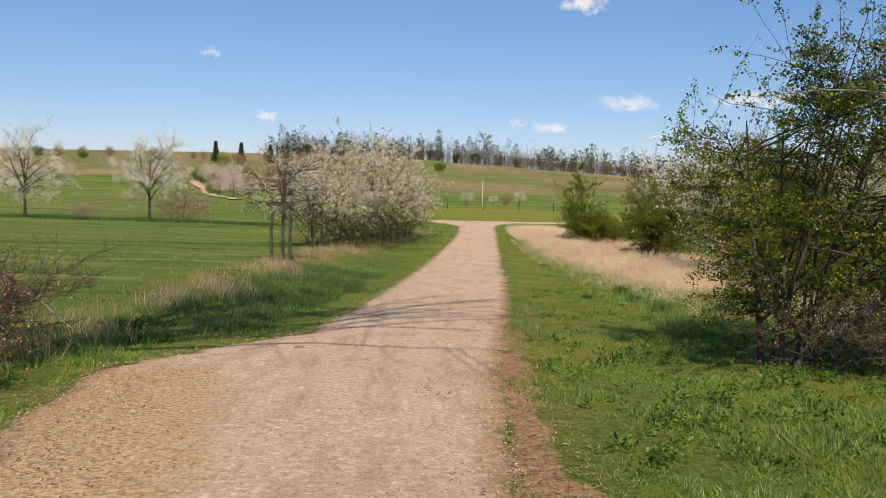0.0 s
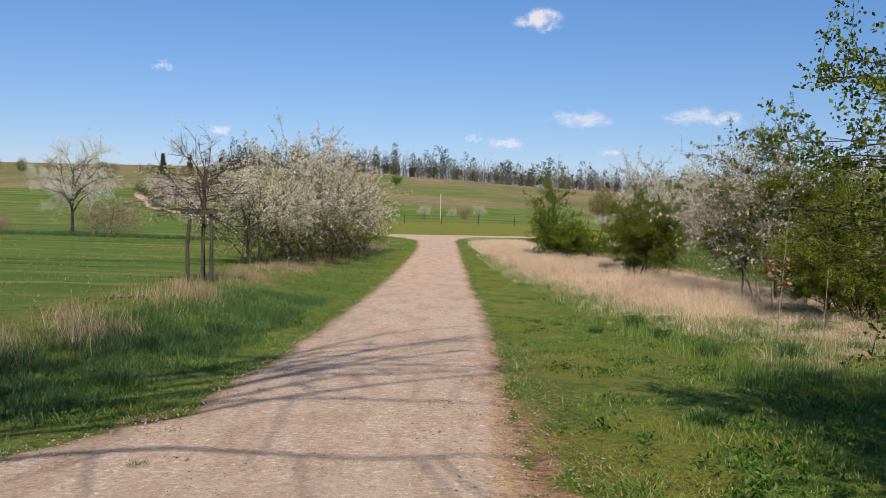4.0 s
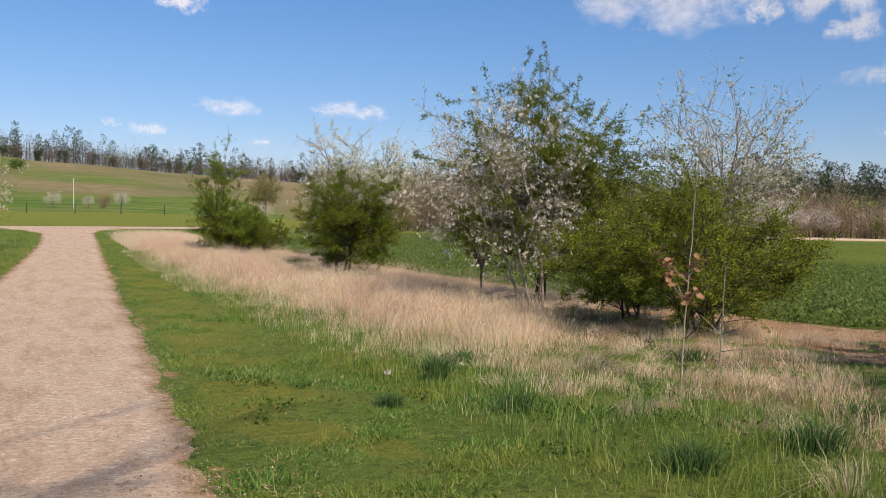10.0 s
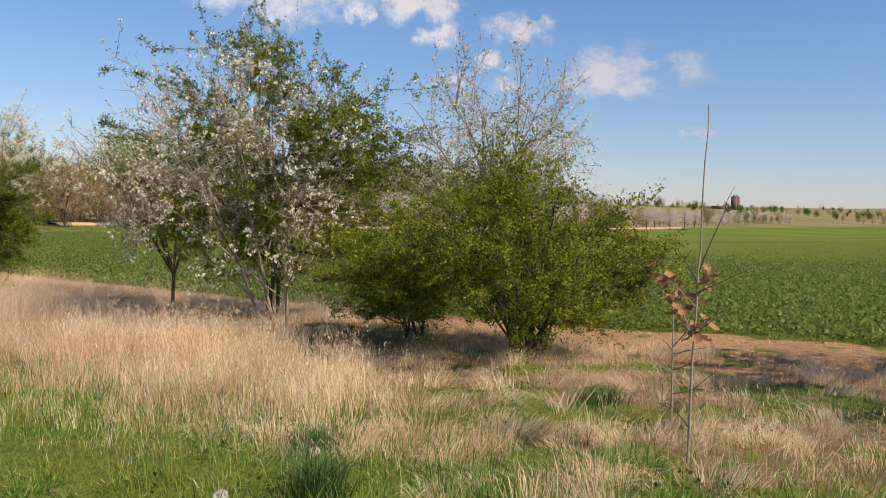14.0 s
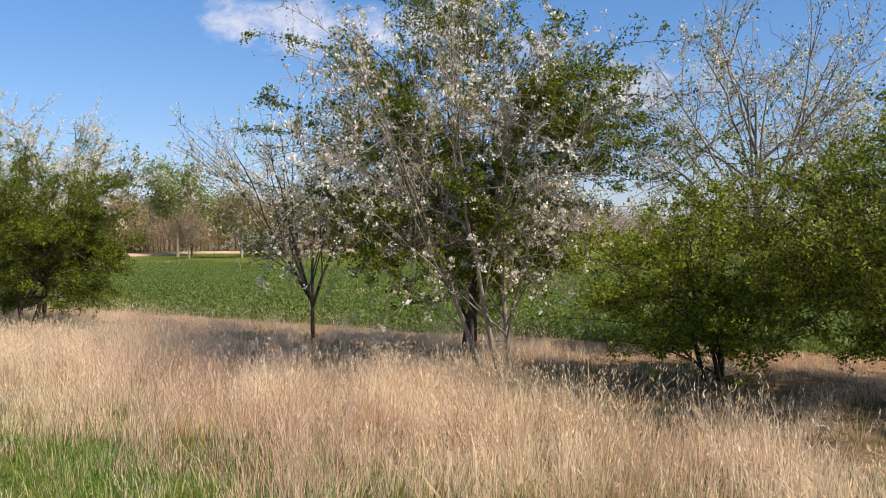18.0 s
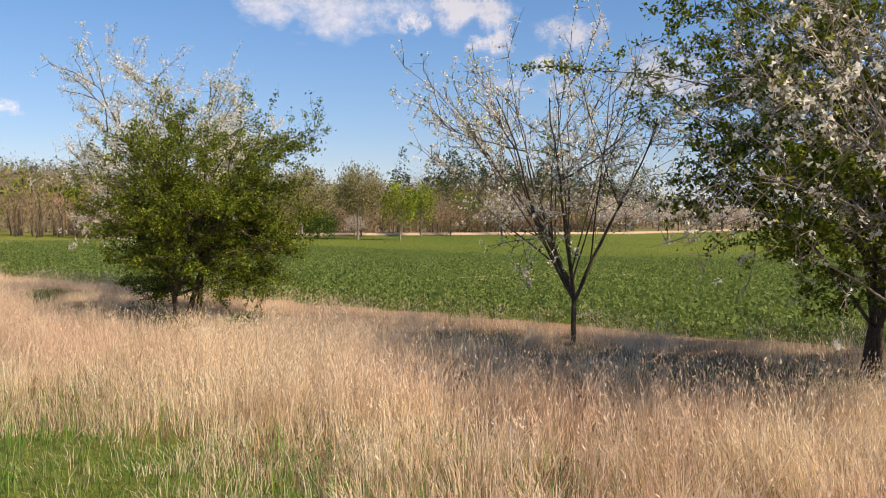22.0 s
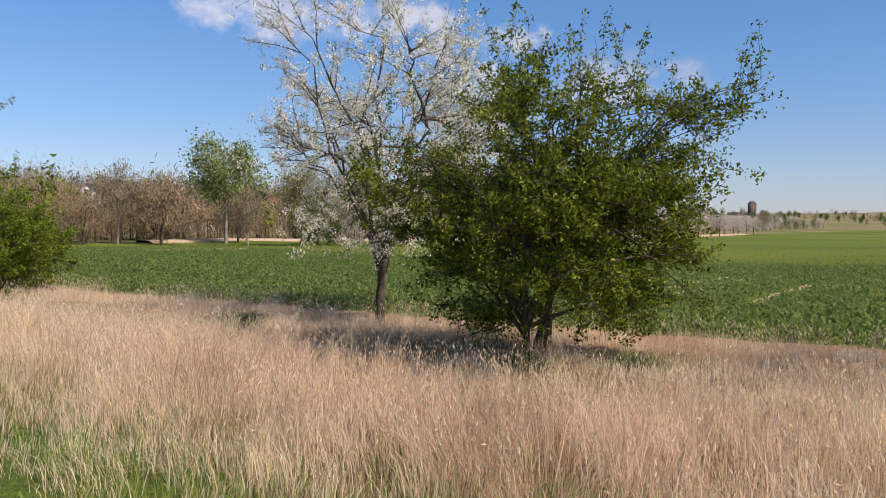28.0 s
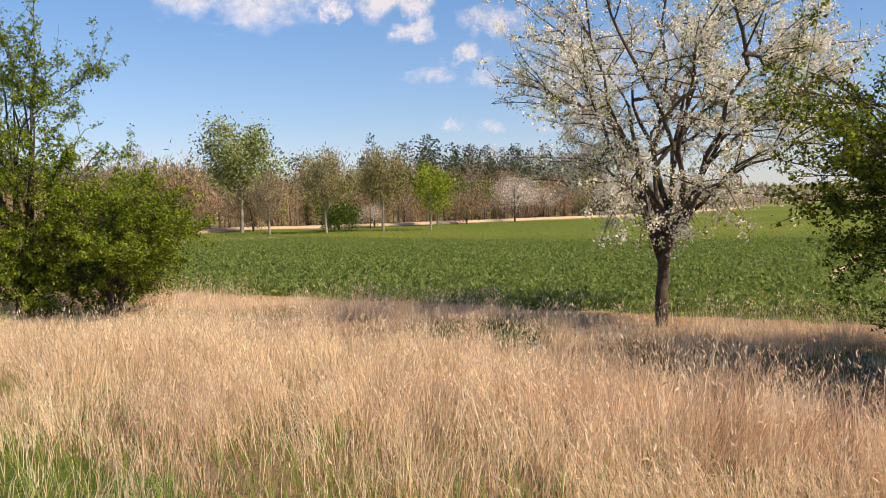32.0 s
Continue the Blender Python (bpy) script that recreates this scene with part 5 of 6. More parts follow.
def make_stone(name, x, y, size, col, label, category):
    bm = bmesh.new()
    bmesh.ops.create_icosphere(bm, subdivisions=3, radius=1)
    for v in bm.verts:
        n = noise.noise(v.co * 1.7 + Vector((x, y, 0)))
        v.co = Vector((v.co.x * size * (1 + 0.4 * n), v.co.y * size * 0.75 * (1 + 0.3 * n), v.co.z * size * 0.55 * (1 + 0.5 * n)))
    me = bpy.data.meshes.new(name)
    bm.to_mesh(me)
    bm.free()
    me.materials.append(plain(name, col))
    ob = new(name, me)
    ob.matrix_world = pose(x, y, ground_at(x, y) + size * 0.42, 5, -8, 30)
    return tagged(ob, label, category)


def make_tufts():
    rng = np.random.default_rng(21)
    spots = [(4.25, 20.6, 0.2, 1.3), (4.15, 18.8, 0.26, 1.0), (5.4, 16.7, 0.26, 1.2), (3.25, 19.5, 0.16, 0.6), (4.25, 16.7, 0.24, 1.0), (8.5, 37.4, 0.4, 1.0), (9.4, 36.6, 0.35, 0.8),
             (8.6, 42.0, 0.3, 1.3), (9.0, 43.0, 0.3, 1.0), (9.2, 42.6, 0.3, 1.2), (6.6, 17.2, 0.3, 1.0), (2.6, 12.2, 0.2, 0.7), (-2.9, 13.6, 0.25, 0.9), (-3.3, 16.0, 0.3, 1.1), (-3.0, 18.4, 0.22, 0.9), (5.0, 21.4, 0.22, 0.8), (7.6, 20.4, 0.3, 0.9), (-0.9, 6.4, 0.1, 0.25), (-0.75, 8.3, 0.09, 0.25), (-1.7, 10.6, 0.1, 0.3), (3.0, 6.6, 0.4, 0.5), (2.2, 7.4, 0.35, 0.45)]
    for x, y, r, s in spots:
        n = 420
        off = rng.normal(size=(n, 2)) * r * 0.34
        root = tagged(new("grass_tuft", blades("grass_tuft", np.array([[x, y]]) + off, rng.uniform(0.1, 0.28, n) * s, rng.uniform(0.0025, 0.0045, n), 0.25, rng, wind=off * 2.2, curl=0.8)),
                      "dark blue-green tuft of coarse grass", "grass tuft", "grass tufts on the verge")
        root.data.materials.append(GRASS_BLUE)
    for k, (x, y) in enumerate(((10.6, 18.1),)):
        make_tree("seedling_shrub", x, y, 80 + k, "small leafy seedling shrub in the rough grass", [(0, 0, 0, 0), (0.04, 0.02, 0.1, 0.1)], ((0, 0, 0.28), (0.1, 0.1, 0.2)), 7, 3, 3, 0.008, BARK,
                  (LEAF_DARK, 260, 0.03, 0.02, 2, 1.5), None, fork=0.1, low=-0.7, twig=0.1, category="shrub", group="seedling shrubs")


def make_litter():
    rng = np.random.default_rng(31)
    y = 1.5 + 34 * rng.random(11000) ** 1.5
    l, r = np.interp(y, ROAD_Y, ROAD_L), np.interp(y, ROAD_Y, ROAD_R)
    u = rng.random(11000)
    u = np.where(rng.random(11000) < 0.25, np.where(rng.random(11000) < 0.5, 0.04 * rng.normal(size=11000) + 0.02, 1 - 0.04 * rng.normal(size=11000) - 0.02), u)
    x = l + (r - l) * np.where(np.abs(u - 0.5) < 0.48, u, rng.random(11000) * 0.9 + 0.05)
    z = height(x, y) + 0.03
    s = rng.uniform(0.004, 0.013, 11000)
    base = np.array([(1, 0, 0), (-1, 0, 0), (0, 1, 0), (0, -1, 0), (0, 0, 0.7), (0, 0, -0.7)])
    v = np.column_stack((x, y, z))[:, None] + base[None] * s[:, None, None] * rng.uniform(0.6, 1.3, (11000, 6, 1))
    f = np.array([(0, 2, 4), (2, 1, 4), (1, 3, 4), (3, 0, 4), (2, 0, 5), (1, 2, 5), (3, 1, 5), (0, 3, 5)])
    tris = (np.arange(11000)[:, None, None] * 6 + f[None]).reshape(-1, 3)
    me = mesh_of("gravel", v.reshape(-1, 3), None, tris)
    me.materials.append(GRAVEL)
    tagged(new("gravel", me), "loose pale pebbles strewn on the track", "gravel", kind="stuff")
    n = 800
    y = rng.uniform(1.5, 34, n)
    l, r = np.interp(y, ROAD_Y, ROAD_L), np.interp(y, ROAD_Y, ROAD_R)
    near = rng.random(n) < 0.5
    x = np.where(near, l + np.abs(rng.normal(size=n)) * 0.35 * np.where(y < 11, 2.5, 1) - 0.15, r - rng.normal(size=n) * 0.22)
    p = np.column_stack((x, y, height(x, y) + 0.035))
    d = rng.normal(size=(n, 3)) * np.array([1, 1, 0.06])
    d = unit(d) * rng.uniform(0.015, 0.06, (n, 1))
    w = unit(np.cross(d, np.array([0, 0, 1.0]))) * 0.0016
    v = np.stack((p - w, p + w, p + d + w, p + d - w), 1).reshape(-1, 3)
    me = mesh_of("straw_litter", v, np.arange(n * 4).reshape(-1, 4))
    me.materials.append(STRAW)
    tagged(new("straw_litter", me), "dry straw bits lying along the edge of the track", "litter", kind="stuff")


def make_debris():
    """Chips of bark, clods and bits of stick in drifts on the track."""
    rng = np.random.default_rng(51)
    p = scatter(rng, 66000, -4.2, 1.9, 1.8, 18, lambda x, y: smooth(-0.3, 0.1, x - np.interp(y, ROAD_Y, ROAD_L)) * smooth(0.65, 0.3, x - np.interp(y, ROAD_Y, ROAD_R)) * np.maximum(smooth(0.05, 0.6, bumps(x * 1.6, y, 0.7, 17)), np.maximum(smooth(0.5, 0.2, np.abs(x - np.interp(y, ROAD_Y, ROAD_R) - 0.1)), smooth(2.0, 0.6, x - np.interp(y, ROAD_Y, ROAD_L)) * smooth(10, 8, y))) * 0.8)
    p = np.column_stack((p, height(p[:, 0], p[:, 1]) + 0.034))
    for material, share, size, long, label in ((LEAF_BROWN, 0.5, 0.015, 1.7, "brown bark chips scattered on the gravel track"), (GRAVEL, 0.2, 0.011, 1.3, "small pale stone chips on the gravel track"), (STAKE_WOOD, 0.25, 0.007, 3.5, "dark bits of stick lying on the gravel track"), (STRAW, 0.1, 0.007, 6.0, "yellow bits of straw lying on the gravel track")):
        k = rng.random(len(p)) < share
        q = p[k]
        me = flakes("debris", q, size * rng.uniform(0.5, 1.5, len(q)), rng, long, 0.0, 0.3)
        v = np.empty(len(me.vertices) * 3, np.float32)
        me.vertices.foreach_get("co", v)
        v = v.reshape(-1, 3)
        base = np.repeat(q[:, 2], 4)
        v[:, 2] = base + (v[:, 2] - base) * 0.35
        me.vertices.foreach_set("co", v.ravel())
        me.materials.append(material)
        tagged(new("debris", me), label, "debris", kind="stuff")


make_debris()
make_tree_stakes()
make_pole()
make_sapling(6.25, 19.05, 2.5, 4, 54)
make_sapling(7.3, 19.6, 1.2, 6, 0)
make_stone("stone", 3.86, 21.02, 0.055, (0.42, 0.4, 0.35), "pale stone lying in the short grass", "stone")
make_stone("stone", 4.9, 21.3, 0.05, (0.6, 0.57, 0.5), "small pale stone lying in the grass", "stone")
make_tufts()
make_herbs()
make_litter()


def make_fallen_branch():
    rng = np.random.default_rng(9)
    root = thing("fallen_branch", -6.9, 9.6, "bare arched branch lying in the rough grass", "branch")
    u = np.linspace(0, 1, 14)
    p = np.column_stack((u * 2.3, u * 1.2, 0.05 + 3.4 * u * (1 - u) + rng.normal(size=14) * 0.02))
    part("bough", tube_mesh("bough", [(p, 0.04 * (1 - 0.7 * u))], 8), BARK_GREY, root)
    for k in range(7):
        a = p[3 + k]
        q = bend(a, a + np.array([rng.normal() * 0.3, rng.normal() * 0.3, rng.uniform(0.1, 0.4)]), rng, 0.1, 0.08, 5)
        part("side_twig", tube_mesh("side_twig", [(q, np.linspace(0.01, 0.003, 5))], 5), BARK_GREY, root)


make_fallen_branch()


# ---- the far side of the valley ----
def cloud_of_places(rng, n, centre, radii, shell=0.5):
    d = unit(rng.normal(size=(n, 3))) * (shell + (1 - shell) * rng.random((n, 1)))
    return np.array(centre) + d * np.array(radii)


def make_far_tree(name, label, tall, wide, bark, crown_mat, seed, flake=0.22, count=900, long=1.5, up=0.3, low=-0.8, clear=0.25, group="", category="tree"):
    """A tree seen from afar: trunk, limbs and an uneven crown of clumps."""
    rng = np.random.default_rng(seed)
    root = new(name)
    tagged(root, label, category, group)
    c, r = np.array([0, 0, tall * (clear + 1) / 2]), np.array([wide / 2, wide / 2, tall * (1 - clear) / 2])
    part("trunk", tube_mesh("trunk", [(bend(np.array([0, 0, -0.4]), np.array([rng.normal() * 0.2, rng.normal() * 0.2, tall * 0.8]), rng, 0, 0.02, 9), np.linspace(0.017, 0.004, 9) * tall + 0.015)], 7), bark, root)
    lines = []
    for k in range(16):
        a = np.array([0, 0, tall * rng.uniform(clear * 0.8, 0.6)])
        h = low + (0.95 - low) * (k + 0.5) / 16
        w = math.sqrt(1 - h * h)
        b = c + r * np.array([math.cos(k * 2.4) * w, math.sin(k * 2.4) * w, h]) * rng.uniform(0.75, 1.05)
        lines.append(bend(a, b, rng, 0.2, 0.05, 6))
    tagged(part("brushwood", tube_mesh("brushwood", [(q, np.linspace(0.008, 0.002, 6) * tall * 0.8) for q in lines], 4), bark, root), kind="stuff")
    p = along([q[2:] for q in lines], count, rng, wide * 0.09)
    tagged(part("crown", flakes("crown", p, flake * rng.uniform(0.5, 1.3, count), rng, long, up, single=True), crown_mat, root), kind="stuff")
    return root


def place(proto, x, y, size=1.0, turn=0.0):
    m = pose(x, y, ground_at(x, y), 0, 0, turn)
    ob = copy_thing(proto, m)
    ob.scale = (size, size, size)
    return ob


def make_far_row():
    rng = np.random.default_rng(77)
    kinds = {
        "green": make_far_tree("lime_tree", "tall far tree in fresh pale green leaf beside the lane", 9.5, 5.9, BARK_GREY, LEAF_LIME, 1, 0.17, 9000, 1.5),
        "bare": make_far_tree("maple_tree", "bare brown far tree beside the lane", 7.2, 4.6, BARK_GREY, TWIG_FAR, 2, 0.06, 6000, 6.0, 1.2),
        "budding": make_far_tree("ash_tree", "far tree with thin budding twigs beside the lane", 7.6, 4.8, BARK_GREY, TWIG_BUD, 3, 0.075, 8000, 4.5, 1.0),
        "small": make_far_tree("birch_tree", "small far tree in bright yellow-green leaf", 5.6, 3.4, BARK_GREY, LEAF_YOUNG, 4, 0.13, 3200, 1.5),
        "bush": make_far_tree("willow_bush", "rust-brown leafless bush beside the lane", 3.6, 3.8, BARK, TWIG_RUST, 5, 0.05, 3200, 6.0, 1.2, -0.9, 0.05, category="bush"),
        "dark": make_far_tree("holly_bush", "dark green far bush beside the lane", 3.2, 4.0, BARK, LEAF_DARK, 6, 0.14, 3200, 1.5, 0.3, -0.95, 0.03, category="bush"),
        "brush": make_far_tree("hazel_bush", "low wide olive-brown bush at the field edge", 2.3, 4.6, BARK, TWIG_FAR, 8, 0.05, 3200, 5.0, 0.5, -0.9, 0.02, category="bush"),
        "white": make_far_tree("cherry_tree", "far orchard tree in pale pink-white blossom", 5.2, 4.8, BARK, BLOSSOM_FAR, 7, 0.09, 3600, 1.3, 0.3, -0.7, 0.22),
    }
    row = [("green", 48.0, 93.0, 1.0), ("bare", 44.3, 85.5, 0.7), ("budding", 48.9, 84.0, 0.95), ("dark", 52.4, 86.0, 0.9), ("budding", 55.1, 83.5, 1.0), ("small", 57.2, 80.0, 0.95), ("white", 59.2, 88.5, 0.5),
           ("bare", 36.8, 91.7, 0.8), ("bush", 39.4, 90.0, 1.5), ("bush", 33.0, 90.0, 1.0), ("bush", 43.0, 96.0, 1.5), ("bush", 62.0, 90.5, 1.2), ("bush", 51.0, 95.0, 1.2),
           ("small", 67.5, 87.0, 1.1), ("bush", 71.9, 86.5, 1.15), ("dark", 86.0, 95.0, 1.6), ("white", 80.5, 86.0, 1.0), ("bush", 97.0, 90.0, 1.2), ("white", 88.0, 90.0, 0.9), ("white", 107.9, 88.3, 1.05), ("white", 102.2, 85.0, 0.95), ("white", 94.0, 90.0, 0.85),
           ("white", 111.0, 86.5, 1.05), ("white", 120.2, 86.0, 0.95), ("bush", 116.0, 88.0, 1.0), ("white", 119.1, 90.0, 1.0), ("white", 127.1, 86.0, 1.0), ("bare", 140.0, 88.0, 0.8), ("white", 150.2, 88.5, 1.1), ("white", 158.0, 92.0, 1.0), ("white", 165.4, 90.0, 0.85),
           ("white", 174.0, 92.0, 0.9), ("white", 182.6, 92.0, 0.75), ("white", 192.0, 96.0, 0.9), ("bush", 170.0, 93.0, 1.0), ("white", 204.0, 97.0, 0.9), ("white", 216.0, 99.0, 0.9), ("bare", 230.0, 101.0, 0.8),
           ("white", 1.9, 132.5, 0.42), ("white", 6.2, 133.4, 0.36), ("bush", 8.2, 134.0, 0.5), ("white", 10.4, 134.3, 0.45), ("dark", -4.2, 216.0, 0.75), ("white", 24.2, 110.5, 0.45), ("budding", 24.6, 111.5, 0.75),
           ("bush", -46.0, 165.0, 1.0), ("dark", -43.0, 158.0, 1.0), ("dark", -47.0, 172.0, 1.1), ("white", -38.0, 141.0, 0.9), ("white", -34.5, 130.0, 0.8), ("white", -40.0, 150.0, 0.9), ("small", -50.0, 180.0, 0.9), ("bush", -36.0, 145.0, 1.0), ("white", -31.0, 126.0, 0.7), ("white", -43.5, 150.0, 0.8), ("bush", -40.0, 141.0, 0.8), ("dark", -39.0, 134.5, 0.6), ("white", -36.0, 127.5, 0.55), ("white", -46.5, 157.0, 0.8), ("dark", -49.0, 160.0, 0.9),
           ("white", -27.0, 133.0, 0.7), ("white", -24.0, 128.0, 0.7), ("bush", -28.0, 141.0, 1.0), ("bush", -21.0, 146.0, 1.1), ("bush", -33.0, 152.0, 1.1), ("bush", -15.0, 150.0, 1.0),
           ("brush", -18.4, 57.0, 0.95), ("brush", -24.8, 56.0, 0.45), ("bush", -33.0, 56.0, 0.6), ("white", -36.5, 58.0, 1.0)]
    for kind, x, y, size in row:
        place(kinds[kind], x, y, size * rng.uniform(0.93, 1.07), rng.uniform(0, 360))
    for k in range(26):
        x = -130 + k * 4.2 + rng.normal()
        place(kinds[("dark", "bush", "bush", "bush")[k % 4]], x, 216 - 0.1 * x + rng.normal() * 4, rng.uniform(0.5, 0.9), rng.uniform(0, 360))
    for k, (x, y) in enumerate(((-61, 212), (-55, 214), (-48, 216))):
        make_pine(x, y, 5.5 - k * 0.5, 90 + k)
    for ob in kinds.values():
        for o in [*ob.children_recursive, ob]:
            bpy.data.objects.remove(o)


def make_pine(x, y, tall, seed):
    rng = np.random.default_rng(seed)
    root = thing("pine_tree", x, y, "dark conifer standing on the far ridge", "tree", "conifers on the far ridge")
    part("trunk", tube_mesh("trunk", [(np.array([[0, 0, -0.3], [0, 0, tall * 0.5], [0, 0, tall * 0.97]]), np.array([0.16, 0.1, 0.02]))], 7), BARK, root)
    u = rng.random(900) ** 0.7
    a = rng.uniform(0, 2 * np.pi, 900)
    r = (1 - u) * tall * 0.2 * rng.uniform(0.4, 1.1, 900)
    p = np.column_stack((np.cos(a) * r, np.sin(a) * r, tall * (0.1 + 0.9 * u)))
    tagged(part("crown", flakes("crown", p, 0.3 * rng.uniform(0.5, 1.2, 900), rng, 1.8, -0.2), NEEDLES, root), kind="stuff")


def make_wood(label, places, tall, materials, seed, each=70, flake=0.6):
    """A far wood: many trees, each a stem with a crown of clumps, joined by look."""
    rng = np.random.default_rng(seed)
    stems, crowns = [], {k: [] for k in range(len(materials))}
    for x, y in places:
        k = rng.choice(len(materials), p=[m[1] for m in materials])
        kind = materials[k][2]
        h = tall * rng.uniform(0.65, 1.15)
        each_here = each * {"bare": 7, "pine": 5, "leaf": 3}[kind]
        z = ground_at(x, y)
        stems.append((np.array([[x, y, z - 0.5], [x + rng.normal() * 0.2, y, z + h * 0.45], [x + rng.normal() * 0.4, y, z + h * 0.78]]), np.array([0.09, 0.05, 0.012])))
        if kind == "pine":
            u = rng.random(each_here)
            r = (0.3 + 1.5 * np.sin(np.pi * (0.15 + 0.8 * u)) * (0.6 if x % 3 < 1 else 1.0)) * h / 9
            lo = 0.22 if x % 3 >= 1 else 0.04
            a = rng.uniform(0, 2 * np.pi, each_here)
            r = r * rng.uniform(0.05, 1, each_here) ** 0.5
            p = np.column_stack((x + np.cos(a) * r, y + np.sin(a) * r, z + h * (lo + (1 - lo) * u)))
        elif kind == "bare":
            # twigs in a fan of rising boughs, dense down to the ground
            k_of, u = rng.integers(0, 14, each_here), rng.uniform(0.03, 1, each_here) ** 0.75
            a, w = rng.uniform(0, 2 * np.pi, 14), h * rng.uniform(0.08, 0.34, 14)
            rise = h * rng.uniform(0.75, 1.0, 14) * (1 - 3.2 * (w / h) ** 2)
            p = np.column_stack((x + np.cos(a[k_of]) * w[k_of] * u ** 0.6, y + np.sin(a[k_of]) * w[k_of] * u ** 0.6, z + rise[k_of] * u)) + rng.normal(size=(each_here, 3)) * h * 0.055
        else:
            p = cloud_of_places(rng, each_here, (x, y, z + h * 0.5), (h * 0.3, h * 0.3, h * 0.5), 0.1)
        crowns[k].append(p)
    v, q = tubes(stems, 4)
    me = mesh_of("wood", v, q)
    me.materials.append(BARK)
    root = tagged(new("far_wood", me), label, "wood", kind="stuff")
    for k, ps in crowns.items():
        if not ps:
            continue
        p = np.concatenate(ps)
        thin = materials[k][2] == "bare"
        me = flakes("far_wood", p, flake * {"bare": 0.075, "pine": 0.33, "leaf": 0.4}[materials[k][2]] * rng.uniform(0.5, 1.3, len(p)), rng, 6.5 if thin else 1.5, 1.0 if thin else 0.2, single=True)
        me.materials.append(materials[k][0])
        tagged(new("far_wood", me), label, "wood", kind="stuff")


def make_woods():
    rng = np.random.default_rng(91)
    ridge = [(x + rng.normal(), 266 + rng.uniform(0, 34)) for x in np.linspace(-60, 190, 760)]
    make_wood("mixed wood of bare trees and dark pines along the ridge", ridge, 9.6, [(TWIG_DARK, 0.64, "bare"), (NEEDLES, 0.24, "pine"), (LEAF_OLIVE, 0.04, "leaf"), (TWIG_FAR, 0.08, "bare")], 92, 40, 0.95)
    brush = [(x + rng.normal(), 261 + rng.uniform(0, 12)) for x in np.linspace(-60, 190, 420)]
    make_wood("dark brushwood at the foot of the wood on the ridge", brush, 4.6, [(TWIG_DARK, 0.8, "bare"), (NEEDLES, 0.2, "leaf")], 99, 26, 1.1)
    slope = []
    while len(slope) < 800:
        x, y = rng.uniform(30, 190), rng.uniform(100, 215)
        if y > np.interp(x, FAR_X, FAR_Y) + 10 + 6 * rng.random() and not (any(math.hypot(x - a, y - c) < 3.2 for a, c in ((64, 120), (48, 133), (69.5, 154), (90, 137)))) and y - 90 > (x - 135) * 1.2 and x > 0.29 * y:
            slope.append((x, y))
    make_wood("brown leafless wood with a few green trees on the slope behind the lane", slope, 7.7, [(TWIG_FAR, 0.52, "bare"), (TWIG_RUST, 0.34, "bare"), (NEEDLES, 0.03, "pine"), (LEAF_OLIVE, 0.11, "leaf")], 93, 62, 0.9)
    hill = [(v, 124 + 0.12 * (v - 128) + rng.uniform(0, 28)) for v in rng.uniform(122, 200, 210)]
    make_wood("dark pines standing above the brown wood", hill, 12.8, [(NEEDLES, 0.45, "pine"), (TWIG_FAR, 0.37, "bare"), (TWIG_RUST, 0.18, "bare")], 94, 75, 1.0)
    spur = [(v, 112 + 0.2 * (v - 150) + rng.uniform(0, 24)) for v in rng.uniform(160, 222, 190)]
    make_wood("brown wood with a few pines on the falling end of the hill", spur, 10.0, [(NEEDLES, 0.16, "pine"), (TWIG_FAR, 0.5, "bare"), (TWIG_DARK, 0.34, "bare")], 100, 60, 0.9)
    low = [(x, rng.uniform(97, 122)) for x in rng.uniform(112, 178, 75)]
    make_wood("brown wood thinning out above the orchard", low, 7.4, [(LEAF_OLIVE, 0.1, "leaf"), (TWIG_FAR, 0.6, "bare"), (TWIG_RUST, 0.3, "bare")], 98, 100, 0.75)
    under = [(x + rng.normal() * 2, np.interp(x, FAR_X, FAR_Y) + rng.uniform(4, 14)) for x in np.linspace(30, 112, 420)]
    make_wood("rust-brown brushwood along the lane", under, 4.2, [(TWIG_RUST, 0.68, "bare"), (TWIG_FAR, 0.26, "bare"), (LEAF_OLIVE, 0.06, "leaf")], 95, 46, 0.68)
    east = [(x, 96 + (x - 110) * 0.1 + rng.uniform(0, 22)) for x in np.linspace(112, 430, 210)]
    make_wood("pale orchards and hedges towards the distance", east, 5.2, [(BLOSSOM_FAR, 0.6, "leaf"), (TWIG_FAR, 0.3, "bare"), (LEAF_DARK, 0.1, "leaf")], 96, 110, 0.55)
    far = [(rng.uniform(500, 1100), rng.uniform(60, 420)) for _ in range(240)]
    make_wood("distant hedges and trees in the plain", far, 7.0, [(TWIG_FAR, 0.6, "bare"), (LEAF_DARK, 0.4, "leaf")], 97, 90, 1.2)


def slab(name, x0, x1, y0, y1, z0, z1):
    v = [(x, y, z) for z in (z0, z1) for x, y in ((x0, y0), (x1, y0), (x1, y1), (x0, y1))]
    return mesh_of(name, v, [(0, 3, 2, 1), (4, 5, 6, 7), (0, 1, 5, 4), (1, 2, 6, 5), (2, 3, 7, 6), (3, 0, 4, 7)])


WALL_WHITE = plain("white_render", (0.78, 0.75, 0.68), 0.9, 3)
ROOF_RED = plain("red_roof_tile", (0.36, 0.17, 0.11), 0.85, 5)
ROOF_GREY = plain("grey_slate", (0.16, 0.16, 0.17), 0.8, 5)
GLASS_DARK = plain("dark_window", (0.05, 0.06, 0.07), 0.2, 3)
BRICK_RED = plain("dark_church_stone", (0.16, 0.11, 0.1), 0.95, 2)


